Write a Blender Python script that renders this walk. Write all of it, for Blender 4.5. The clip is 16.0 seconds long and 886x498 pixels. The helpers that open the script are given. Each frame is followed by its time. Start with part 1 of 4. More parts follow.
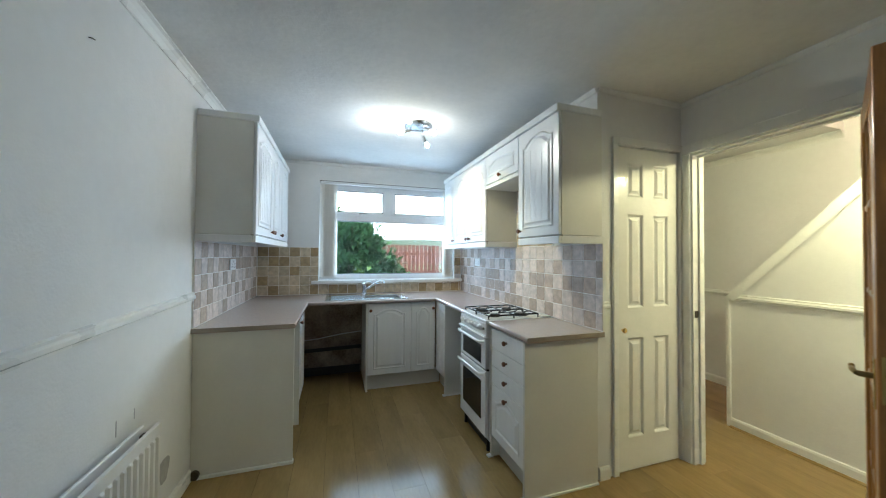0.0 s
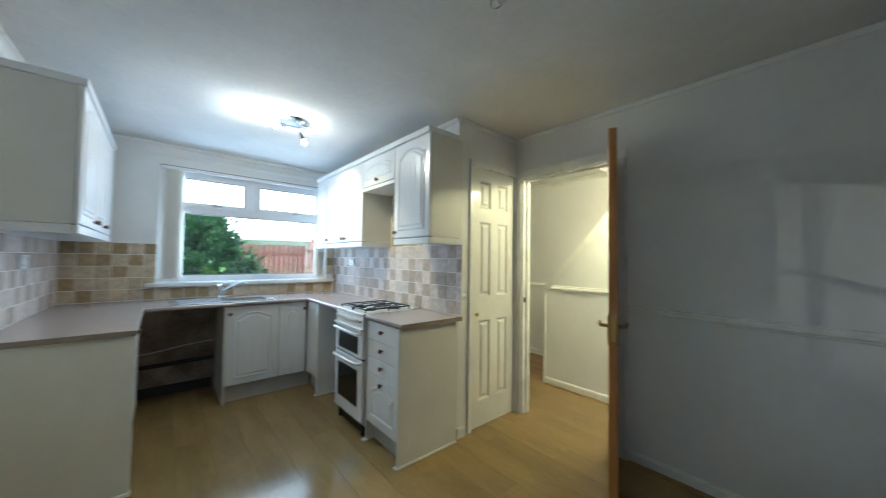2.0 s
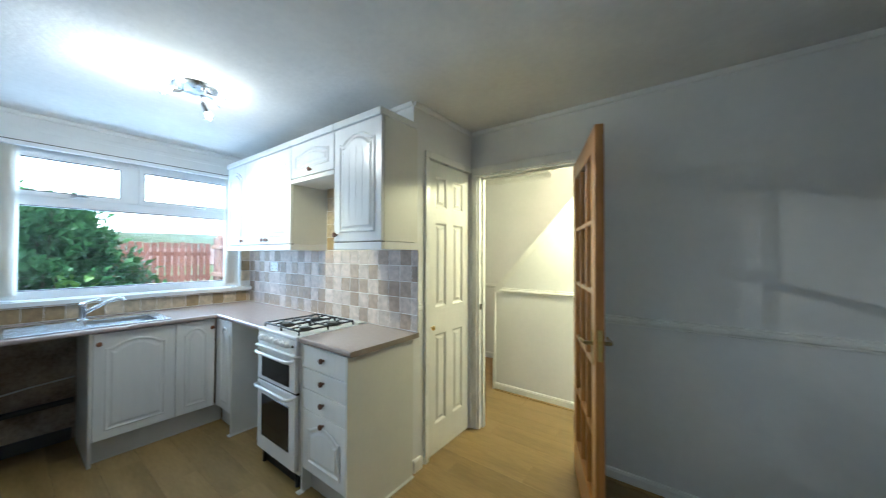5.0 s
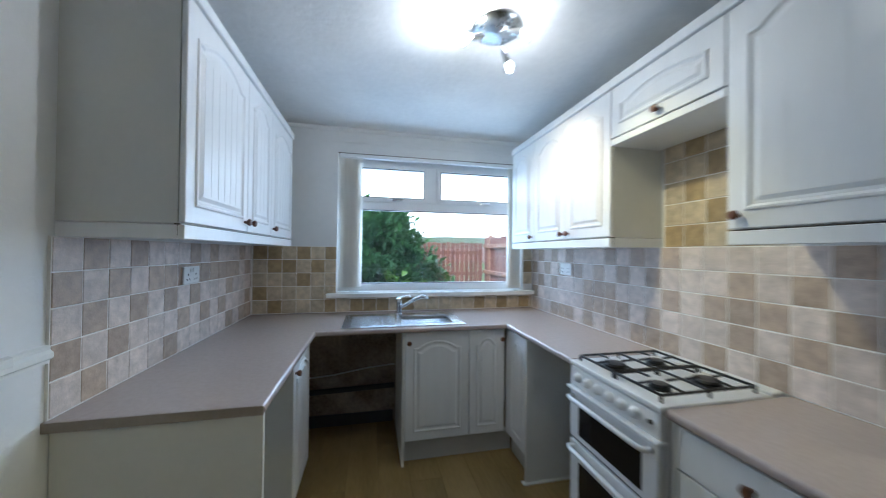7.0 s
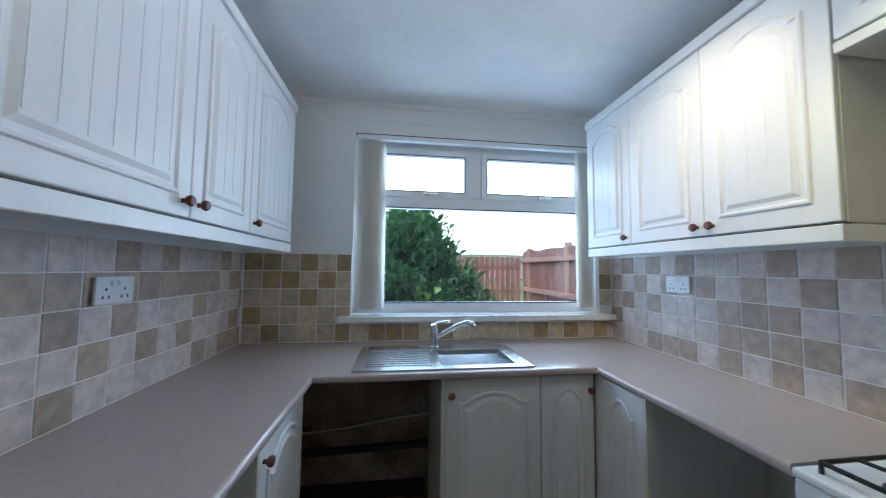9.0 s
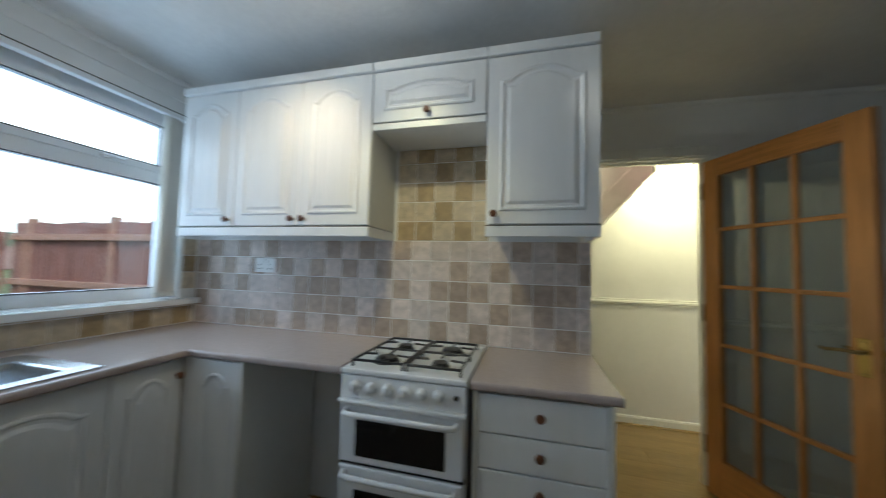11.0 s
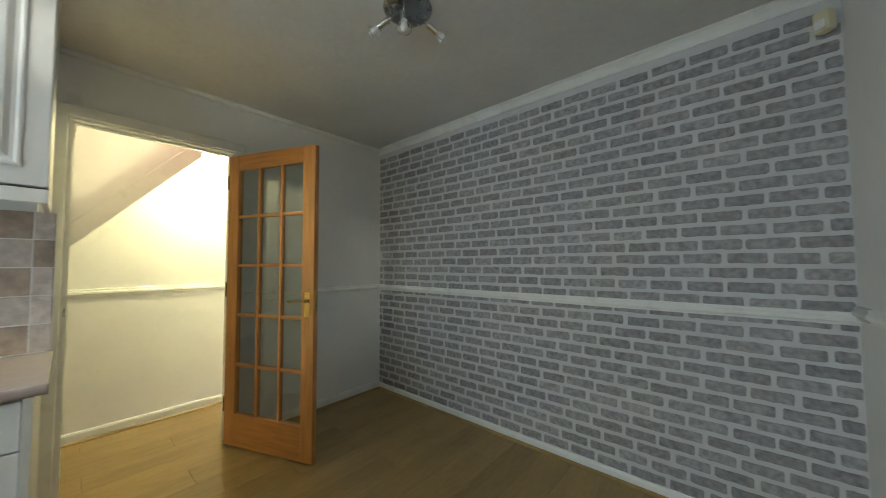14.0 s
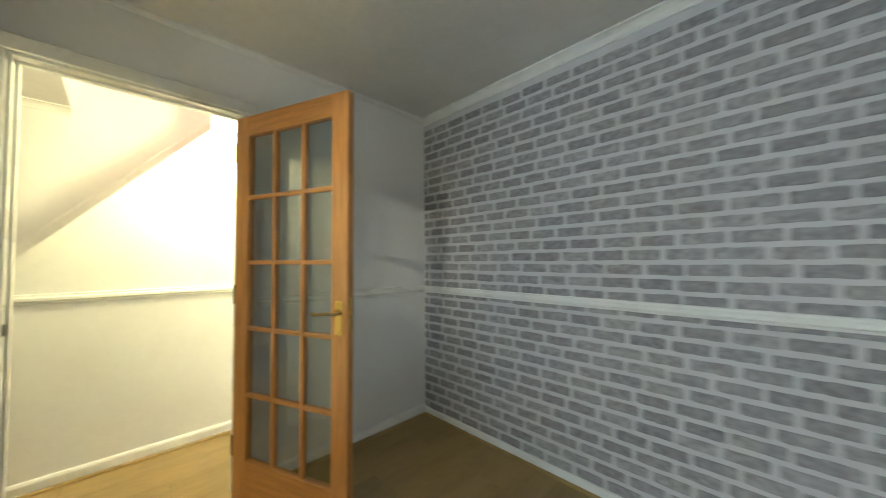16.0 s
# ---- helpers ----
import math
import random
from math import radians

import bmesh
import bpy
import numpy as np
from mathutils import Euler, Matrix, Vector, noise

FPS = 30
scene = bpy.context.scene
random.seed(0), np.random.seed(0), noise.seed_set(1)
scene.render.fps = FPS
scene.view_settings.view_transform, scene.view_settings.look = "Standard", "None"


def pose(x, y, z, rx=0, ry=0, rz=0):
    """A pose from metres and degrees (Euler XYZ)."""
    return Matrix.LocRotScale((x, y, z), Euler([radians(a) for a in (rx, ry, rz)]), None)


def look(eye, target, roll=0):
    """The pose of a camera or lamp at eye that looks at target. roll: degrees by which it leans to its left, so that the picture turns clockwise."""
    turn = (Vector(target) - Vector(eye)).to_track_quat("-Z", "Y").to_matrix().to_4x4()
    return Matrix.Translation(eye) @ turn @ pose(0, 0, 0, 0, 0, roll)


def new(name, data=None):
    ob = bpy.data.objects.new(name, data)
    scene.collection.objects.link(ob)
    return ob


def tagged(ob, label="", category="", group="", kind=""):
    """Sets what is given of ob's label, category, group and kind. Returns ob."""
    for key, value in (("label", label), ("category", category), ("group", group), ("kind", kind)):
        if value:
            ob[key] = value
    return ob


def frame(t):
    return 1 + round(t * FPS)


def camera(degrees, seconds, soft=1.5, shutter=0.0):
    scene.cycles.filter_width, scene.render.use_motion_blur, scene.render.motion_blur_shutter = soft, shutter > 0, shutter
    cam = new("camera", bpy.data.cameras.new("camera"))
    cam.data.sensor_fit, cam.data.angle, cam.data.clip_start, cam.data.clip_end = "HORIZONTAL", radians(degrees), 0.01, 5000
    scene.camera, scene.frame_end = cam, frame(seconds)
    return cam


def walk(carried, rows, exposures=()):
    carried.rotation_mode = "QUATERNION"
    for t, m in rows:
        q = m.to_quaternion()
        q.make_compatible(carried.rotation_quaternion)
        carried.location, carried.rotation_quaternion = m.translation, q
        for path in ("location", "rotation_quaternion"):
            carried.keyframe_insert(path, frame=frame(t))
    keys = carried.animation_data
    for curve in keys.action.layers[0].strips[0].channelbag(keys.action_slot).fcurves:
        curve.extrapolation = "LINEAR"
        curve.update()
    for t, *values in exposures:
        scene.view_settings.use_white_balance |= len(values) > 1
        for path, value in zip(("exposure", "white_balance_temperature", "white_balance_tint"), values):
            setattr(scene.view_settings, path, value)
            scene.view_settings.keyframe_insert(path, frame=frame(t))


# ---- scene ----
cam = camera(107.0, 16.0, soft=1.05, shutter=0.6)
PATH = [
    (0, (0.797, 0.544, 1.356), (1.41, 2.447, 1.394), 0.4),
    (0.5, (0.711, 0.477, 1.356), (1.418, 2.347, 1.4), 0.5),
    (1, (0.635, 0.427, 1.341), (1.486, 2.236, 1.389), 0.6),
    (1.5, (0.639, 0.392, 1.337), (1.69, 2.094, 1.389), 0.5),
    (2, (0.627, 0.378, 1.321), (1.931, 1.893, 1.385), 0.8),
    (2.5, (0.635, 0.379, 1.31), (2.164, 1.665, 1.384), 0.8),
    (3, (0.651, 0.357, 1.296), (2.334, 1.434, 1.379), 0.4),
    (3.2, (0.586, 0.397, 1.295), (2.348, 1.34, 1.378), 0.3),
    (5.5, (0.794, 0.934, 1.419), (2.226, 2.33, 1.451), 0.3),
    (6, (0.854, 1.204, 1.391), (1.99, 2.85, 1.435), 0.6),
    (6.5, (0.887, 1.461, 1.417), (1.616, 3.323, 1.453), 0.5),
    (7, (0.869, 1.731, 1.397), (1.297, 3.685, 1.417), 0.6),
    (7.5, (0.847, 2.016, 1.4), (1.133, 3.995, 1.418), 0.6),
    (8, (0.857, 2.325, 1.375), (1.065, 4.314, 1.404), -0.1),
    (8.2, (0.892, 2.438, 1.335), (1.064, 4.43, 1.413), 0.2),
    (10.3, (0.734, 2.42, 1.37), (2.135, 3.846, 1.406), 1.1),
    (10.5, (0.637, 2.455, 1.361), (2.303, 3.56, 1.396), 0.7),
    (11, (0.641, 2.415, 1.301), (2.576, 2.91, 1.406), 1.5),
    (11.5, (0.613, 2.35, 1.291), (2.61, 2.329, 1.386), 1.3),
    (12, (0.552, 2.319, 1.28), (2.482, 1.802, 1.37), 1.0),
    (12.5, (0.492, 2.267, 1.246), (2.254, 1.327, 1.358), 0.5),
    (13, (0.449, 2.196, 1.229), (2.046, 0.997, 1.337), -0.0),
    (13.5, (0.39, 2.123, 1.235), (1.836, 0.744, 1.328), -0.1),
    (14, (0.36, 2.094, 1.23), (1.671, 0.586, 1.319), -0.3),
    (14.5, (0.386, 2.082, 1.239), (1.626, 0.514, 1.317), -0.4),
    (15, (0.51, 1.995, 1.215), (1.732, 0.414, 1.293), -0.1),
    (15.5, (0.698, 1.847, 1.247), (1.946, 0.286, 1.309), 0.3),
    (16, (1.001, 1.784, 1.228), (2.426, 0.383, 1.298), -0.4),
]
EXPOSURES = [(0, 0.45, 5600, 5), (3, 0.63, 5350, 5), (5.5, 0.81, 5250, 5), (6.5, 0.36, 5250, 8), (7.5, 0.0, 5350, 11), (8.2, -0.08, 5350, 11), (10.4, -0.44, 5450, 8),
             (11.5, -0.48, 5850, 6), (12.6, -0.30, 5950, 3), (13.5, 0.27, 6150, 4), (14.5, 0.78, 6250, 5), (15, 1.0, 6200, 5), (16, 1.12, 6150, 5)]
walk(cam, [(t, look(e, g, r)) for t, e, g, r in PATH], EXPOSURES)

# ---- plan, metres ----
XL, XR, XH = -0.03, 2.32, 3.03      # left wall, tiled wall, hall wall
YC, YW = 2.17, 4.50                 # cupboard wall, window wall
CEIL = 2.40
XP, XF = 3.82, 4.72                 # stair panel, far stair wall
WT = 0.905                          # worktop height
WIN = (0.60, 2.22, 1.06, 2.20)      # window opening x0 x1 z0 z1

# ---- world and lights ----
world = bpy.data.worlds.new("sky")
scene.world = world
world.use_nodes = True
wn = world.node_tree
sky = wn.nodes.new("ShaderNodeTexSky")
sky.sky_type = 'NISHITA'
sky.sun_disc = False
sky.sun_elevation, sky.sun_rotation = radians(38), radians(200)
sky.dust_density, sky.ozone_density, sky.air_density = 4.0, 1.0, 1.4
wn.nodes["Background"].inputs[1].default_value = 0.15
wn.links.new(sky.outputs[0], wn.nodes["Background"].inputs[0])


def lamp(name, kind, m, watts, colour, size=0.03, **more):
    data = bpy.data.lights.new(name, kind)
    data.energy, data.color = watts, colour
    if kind == 'AREA':
        data.shape, data.size, data.size_y = 'RECTANGLE', more["w"], more["h"]
    elif kind == 'SUN':
        data.angle = size
    else:
        data.shadow_soft_size = size
    if kind == 'SPOT':
        data.spot_size, data.spot_blend = more["cone"], 1.0
    ob = new(name, data)
    ob.matrix_world = m
    return ob


lamp("sun", 'SUN', look((-5, 3, 9), (0, 6, 0)), 4.6, (1, 0.97, 0.93), radians(25))
lamp("window_daylight", 'AREA', look((1.41, YW + 0.22, 1.66), (1.41, 0, 1.2)), 26, (0.62, 0.81, 1.0), w=1.5, h=1.05)
lamp("ceiling_bulb_light", 'POINT', pose(1.285, 3.08, 2.325), 7.0, (1.0, 0.91, 0.70), 0.025)
lamp("ceiling_spot_light", 'SPOT', look((1.275, 3.08, 2.30), (0.95, 3.12, 2.42)), 11, (0.96, 0.97, 0.98), 0.03, cone=radians(150))
lamp("cabinet_bulb_light", 'SPOT', look((1.49, 3.16, 2.275), (2.02, 3.58, 1.72)), 30, (1.0, 0.78, 0.48), 0.02, cone=radians(80))
lamp("cooker_bulb_light", 'SPOT', look((1.475, 3.0, 2.285), (2.3, 2.80, 1.18)), 24, (1.0, 0.84, 0.38), 0.012, cone=radians(66))
lamp("door_bulb_light", 'SPOT', look((1.475, 2.99, 2.285), (2.93, 0.0, 1.22)), 52, (1.0, 0.92, 0.76), 0.006, cone=radians(23))
lamp("hall_bulb_light", 'POINT', pose(3.44, 1.262, 2.10), 30, (1.0, 0.86, 0.44), 0.03)
lamp("stairwell_light", 'POINT', pose(4.35, 0.6, 4.2), 46, (1.0, 0.60, 0.40), 0.08)


# ---- mesh helpers ----
def part(name, bm, material, parent=None, label="", m=None):
    me = bpy.data.meshes.new(name)
    bm.to_mesh(me)
    bm.free()
    me.materials.append(material)
    ob = new(name, me)
    if parent is not None:
        ob.parent = parent
    if m is not None:
        ob.matrix_basis = m
    if label:
        ob["label"] = label
    return ob


def smooth(ob, degrees=35):
    ob.data.polygons.foreach_set("use_smooth", [True] * len(ob.data.polygons))
    ob.data.set_sharp_from_angle(angle=radians(degrees))
    return ob


def thing(name, m, label, category, group=""):
    ob = new(name)
    ob.matrix_basis = m
    ob.empty_display_size = 0.1
    return tagged(ob, label, category, group)


def boxes(*bs, bev=0.0, seg=1):
    bm = bmesh.new()
    for x0, x1, y0, y1, z0, z1 in bs:
        bmesh.ops.create_cube(bm, size=1, matrix=Matrix.LocRotScale(((x0 + x1) / 2, (y0 + y1) / 2, (z0 + z1) / 2), None, (abs(x1 - x0), abs(y1 - y0), abs(z1 - z0))))
    if bev:
        bmesh.ops.bevel(bm, geom=bm.edges[:], offset=bev, segments=seg, profile=0.5, affect='EDGES')
    return bm


def cone(bm, a, b, r0, r1=None, n=16):
    a, b = Vector(a), Vector(b)
    turn = (b - a).to_track_quat("Z", "Y").to_matrix().to_4x4()
    bmesh.ops.create_cone(bm, cap_ends=True, segments=n, radius1=r0, radius2=r0 if r1 is None else r1, depth=(b - a).length, matrix=Matrix.Translation((a + b) / 2) @ turn)
    return bm


def lathe(bm, profile, n=20, m=Matrix()):
    rings = [[bm.verts.new(m @ Vector((r * math.cos(2 * math.pi * k / n), r * math.sin(2 * math.pi * k / n), z))) for k in range(n)] for r, z in profile]
    for a, b in zip(rings, rings[1:]):
        for k in range(n):
            bm.faces.new((a[k], a[(k + 1) % n], b[(k + 1) % n], b[k]))
    bm.faces.new(rings[0][::-1])
    bm.faces.new(rings[-1])
    bmesh.ops.recalc_face_normals(bm, faces=bm.faces[:])
    return bm


def tube(bm, pts, r, n=10):
    pts = [Vector(p) for p in pts]
    rings = []
    for i, p in enumerate(pts):
        d = (pts[min(i + 1, len(pts) - 1)] - pts[max(i - 1, 0)]).normalized()
        side = d.cross(Vector((0.13, 0.31, 0.94))).normalized()
        up = side.cross(d)
        rings.append([bm.verts.new(p + r * (math.cos(2 * math.pi * k / n) * side + math.sin(2 * math.pi * k / n) * up)) for k in range(n)])
    for a, b in zip(rings, rings[1:]):
        for k in range(n):
            bm.faces.new((a[k], a[(k + 1) % n], b[(k + 1) % n], b[k]))
    bm.faces.new(rings[0])
    bm.faces.new(rings[-1])
    bmesh.ops.recalc_face_normals(bm, faces=bm.faces[:])
    return bm


def sweep(profile, a, b):
    """A moulding: profile of (out from the wall, up) carried from a to b; out is to the left of the way."""
    a, b = Vector(a), Vector(b)
    d = (b - a).normalized()
    out = Vector((-d.y, d.x, 0)).normalized()
    up = Vector((0, 0, 1)) if abs(d.z) < 0.1 else out.cross(d) * -1
    bm = bmesh.new()
    ra = [bm.verts.new(a + out * o + up * u) for o, u in profile]
    rb = [bm.verts.new(b + out * o + up * u) for o, u in profile]
    n = len(profile)
    for k in range(n):
        bm.faces.new((ra[k], ra[(k + 1) % n], rb[(k + 1) % n], rb[k]))
    bm.faces.new(ra)
    bm.faces.new(rb)
    bmesh.ops.recalc_face_normals(bm, faces=bm.faces[:])
    return bm


def loops(bm, rings):
    """Bridges rings of points and caps the last."""
    vs = [[bm.verts.new(p) for p in r] for r in rings]
    n = len(vs[0])
    for a, b in zip(vs, vs[1:]):
        for k in range(n):
            bm.faces.new((a[k], a[(k + 1) % n], b[(k + 1) % n], b[k]))
    bm.faces.new(vs[-1])
    bmesh.ops.recalc_face_normals(bm, faces=bm.faces[:])
    return bm


# ---- materials ----
def material(name, colour, rough=0.5, metal=0.0, vary=0.08, scale=8.0, bump=0.0, bump_scale=60.0, stretch=(1, 1, 1), second=None, each=0.0, coat=0.0, transmission=0.0, ior=1.45, spec=0.5):
    """Colour with two scales of variation, bump and roughness variation."""
    mat = bpy.data.materials.new(name)
    mat.use_nodes = True
    nt = mat.node_tree
    N, L = nt.nodes, nt.links
    bsdf = N["Principled BSDF"]
    bsdf.inputs["Metallic"].default_value = metal
    bsdf.inputs["Coat Weight"].default_value = coat
    bsdf.inputs["Transmission Weight"].default_value = transmission
    bsdf.inputs["IOR"].default_value = ior
    bsdf.inputs["Specular IOR Level"].default_value = spec
    bsdf.inputs["Coat Roughness"].default_value = 0.15
    co = N.new("ShaderNodeTexCoord")
    mp = N.new("ShaderNodeMapping")
    mp.inputs["Scale"].default_value = stretch
    L.new(co.outputs["Object"], mp.inputs[0])
    if each:
        oi, om = N.new("ShaderNodeObjectInfo"), N.new("ShaderNodeMath")
        om.operation, om.inputs[1].default_value = 'MULTIPLY', 37.0
        L.new(oi.outputs["Random"], om.inputs[0])
        L.new(om.outputs[0], mp.inputs["Location"])
    n1, n2 = N.new("ShaderNodeTexNoise"), N.new("ShaderNodeTexNoise")
    n1.inputs["Scale"].default_value, n1.inputs["Detail"].default_value = scale, 5
    n2.inputs["Scale"].default_value, n2.inputs["Detail"].default_value = scale * 9, 4
    for nn in (n1, n2):
        L.new(mp.outputs[0], nn.inputs["Vector"])
    add = N.new("ShaderNodeMath")
    add.operation = 'MULTIPLY_ADD'
    add.inputs[1].default_value = 0.45
    L.new(n2.outputs[0], add.inputs[0])
    L.new(n1.outputs[0], add.inputs[2])
    ramp = N.new("ShaderNodeValToRGB")
    c = Vector(colour)
    lo = Vector(second) if second else c * (1 - vary)
    hi = c if second else c * (1 + vary)
    ramp.color_ramp.elements[0].position, ramp.color_ramp.elements[1].position = 0.5, 0.95
    ramp.color_ramp.elements[0].color = (*lo, 1)
    ramp.color_ramp.elements[1].color = (*[min(v, 1) for v in hi], 1)
    L.new(add.outputs[0], ramp.inputs[0])
    out = ramp.outputs[0]
    if each:
        info, hsv = N.new("ShaderNodeObjectInfo"), N.new("ShaderNodeHueSaturation")
        mr = N.new("ShaderNodeMapRange")
        mr.inputs["To Min"].default_value, mr.inputs["To Max"].default_value = 1 - each, 1 + each
        L.new(info.outputs["Random"], mr.inputs[0])
        L.new(mr.outputs[0], hsv.inputs["Value"])
        L.new(out, hsv.inputs["Color"])
        out = hsv.outputs[0]
    L.new(out, bsdf.inputs["Base Color"])
    rr = N.new("ShaderNodeMapRange")
    rr.inputs["To Min"].default_value, rr.inputs["To Max"].default_value = max(rough * 0.8, 0.02), min(rough * 1.2, 1)
    L.new(n1.outputs[0], rr.inputs[0])
    L.new(rr.outputs[0], bsdf.inputs["Roughness"])
    if bump:
        n3, bp = N.new("ShaderNodeTexNoise"), N.new("ShaderNodeBump")
        n3.inputs["Scale"].default_value, n3.inputs["Detail"].default_value = bump_scale, 4
        L.new(mp.outputs[0], n3.inputs["Vector"])
        bp.inputs["Strength"].default_value, bp.inputs["Distance"].default_value = bump, 0.004
        L.new(n3.outputs[0], bp.inputs["Height"])
        L.new(bp.outputs[0], bsdf.inputs["Normal"])
    return mat


def tile_material(name, colour):
    """Tumbled stone: cloudy and pitted, each tile a little different."""
    return material(name, colour, 0.5, vary=0.22, scale=26, bump=0.4, bump_scale=60, each=0.11)


M_WALL = material("wall_paint", (0.78, 0.78, 0.77), 0.7, vary=0.035, scale=2.5, bump=0.25, bump_scale=90)
M_CEIL = material("ceiling_paint", (0.76, 0.75, 0.73), 0.8, vary=0.06, scale=3, bump=0.5, bump_scale=30)
M_TRIM = material("trim_gloss_paint", (0.80, 0.80, 0.77), 0.28, vary=0.03, scale=5, bump=0.06, bump_scale=40)
M_DOORWHITE = material("door_gloss_paint", (0.80, 0.79, 0.74), 0.08, vary=0.03, scale=4, bump=0.45, bump_scale=9)
M_CAB = material("cabinet_vinyl", (0.80, 0.80, 0.79), 0.33, vary=0.025, scale=4, bump=0.08, bump_scale=220, stretch=(6, 6, 0.6))
M_CABSIDE = material("cabinet_board", (0.70, 0.69, 0.64), 0.42, vary=0.03, scale=5)
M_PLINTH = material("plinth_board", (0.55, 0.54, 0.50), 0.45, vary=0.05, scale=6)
M_WT = material("worktop_laminate", (0.45, 0.375, 0.345), 0.11, vary=0.05, scale=60, bump=0.012, bump_scale=200)
M_WTEDGE = material("worktop_edge_strip", (0.30, 0.25, 0.20), 0.4, vary=0.08, scale=30)
M_TILE = tile_material("tumbled_tile", (0.63, 0.54, 0.485)), tile_material("tumbled_tile_brown", (0.42, 0.325, 0.25))
M_TILE_B = tile_material("tumbled_tile_ochre", (0.57, 0.48, 0.345)), tile_material("tumbled_tile_umber", (0.37, 0.275, 0.15))
M_GROUT = material("tile_grout", (0.84, 0.82, 0.78), 0.85, vary=0.08, scale=20, bump=0.3)
M_KNOB = material("knob_wood", (0.13, 0.05, 0.022), 0.35, vary=0.25, scale=60)
M_PLANK = material("oak_laminate", (0.305, 0.208, 0.08), 0.17, vary=0.16, scale=2.2, bump=0.02, bump_scale=30, stretch=(3.2, 1, 0.7), each=0.08)
M_SUB = material("underfloor", (0.12, 0.08, 0.05), 0.9)
M_PINE = material("varnished_pine", (0.52, 0.235, 0.065), 0.3, vary=0.22, scale=5, bump=0.05, bump_scale=30, stretch=(10, 10, 0.8), coat=0.3)
M_PINE_H = material("varnished_pine_rail", (0.52, 0.235, 0.065), 0.3, vary=0.22, scale=5, bump=0.05, bump_scale=30, stretch=(0.8, 10, 10), coat=0.3)
M_BRASS = material("brass", (0.72, 0.50, 0.16), 0.22, 1.0, vary=0.08)
M_OLDBRASS = material("dull_brass", (0.30, 0.22, 0.10), 0.32, 1.0, vary=0.15, scale=30)
M_CHROME = material("chrome", (0.80, 0.81, 0.82), 0.12, 1.0, vary=0.03)
M_NICKEL = material("brushed_nickel", (0.34, 0.36, 0.37), 0.28, 1.0, vary=0.08, scale=20)
M_STEEL = material("stainless_steel", (0.58, 0.59, 0.60), 0.22, 1.0, vary=0.06, scale=20, stretch=(1, 12, 1))
# also colours the strips that stand in for shade in narrow gaps
M_DARKMETAL = material("dark_metal_and_gap_shade", (0.08, 0.065, 0.05), 0.4, 0.8)
M_BRICK = material("brick_print", (0.42, 0.41, 0.415), 0.75, vary=0.2, scale=40, bump=0.3, bump_scale=80, second=(0.215, 0.205, 0.208), each=0.16)
M_MORTAR = material("brick_mortar", (0.60, 0.595, 0.60), 0.8, vary=0.05, scale=12, bump=0.2, bump_scale=70)
M_UPVC = material("window_upvc", (0.82, 0.83, 0.84), 0.3, vary=0.02)
M_BLIND = material("blind_fabric", (0.88, 0.86, 0.82), 0.8, vary=0.05, scale=60, stretch=(1, 1, 0.1))
M_ENAMEL = material("white_enamel", (0.82, 0.82, 0.82), 0.14, vary=0.02)
M_BLACK = material("black_enamel", (0.012, 0.012, 0.013), 0.35, vary=0.2, scale=30)
M_OVENGLASS = material("oven_glass", (0.012, 0.011, 0.011), 0.06, vary=0.1)
M_PLASTIC = material("white_plastic", (0.80, 0.80, 0.78), 0.35, vary=0.02)
M_CREAM = material("yellowed_plastic", (0.66, 0.60, 0.42), 0.4, vary=0.04)
M_RAD = material("radiator_enamel", (0.78, 0.77, 0.74), 0.3, vary=0.03)
M_BARE = material("bare_plaster", (0.55, 0.46, 0.36), 0.9, vary=0.4, scale=5, bump=0.6, bump_scale=20, second=(0.17, 0.125, 0.09))
M_SCUFF = material("wall_scuff", (0.40, 0.40, 0.41), 0.8, vary=0.2, scale=30)
M_FILLER = material("grey_filler", (0.42, 0.42, 0.42), 0.85, vary=0.15, scale=25)
M_PIPE = material("grey_pipe", (0.05, 0.05, 0.05), 0.5)
M_LEAF = material("laurel_leaf", (0.12, 0.28, 0.09), 0.18, vary=0.35, scale=3, second=(0.035, 0.11, 0.05))
M_LEAFNEW = material("young_leaf", (0.22, 0.42, 0.08), 0.35, vary=0.25, scale=5)
M_BARK = material("bark", (0.10, 0.07, 0.05), 0.9, bump=0.5)
M_FENCE = material("stained_fence", (0.27, 0.13, 0.105), 0.75, vary=0.25, scale=4, bump=0.3, bump_scale=40, stretch=(8, 8, 0.7), each=0.18)
M_FENCEPOST = material("weathered_post", (0.40, 0.24, 0.18), 0.8, vary=0.2, scale=6)
M_GRASS = material("lawn", (0.10, 0.15, 0.05), 0.95, vary=0.3, scale=4, bump=0.5)
M_RENDER = material("far_house_render", (0.62, 0.60, 0.58), 0.8, vary=0.05)
M_ROOF = material("far_house_roof", (0.28, 0.20, 0.18), 0.8, vary=0.15, scale=8)
M_HILL = material("far_wood", (0.10, 0.14, 0.09), 0.95, vary=0.3, scale=0.2)
M_BULB = material("frosted_bulb", (0.8, 0.8, 0.78), 0.4)


def glowing(name, colour, strength):
    mat = bpy.data.materials.new(name)
    mat.use_nodes = True
    b = mat.node_tree.nodes["Principled BSDF"]
    b.inputs["Base Color"].default_value = (*colour, 1)
    b.inputs["Emission Color"].default_value = (*colour, 1)
    b.inputs["Emission Strength"].default_value = strength
    return mat


M_LIT = glowing("lit_bulb", (1, 0.96, 0.88), 30)
M_LITHALL = glowing("lit_hall_bulb", (1, 0.85, 0.5), 60)


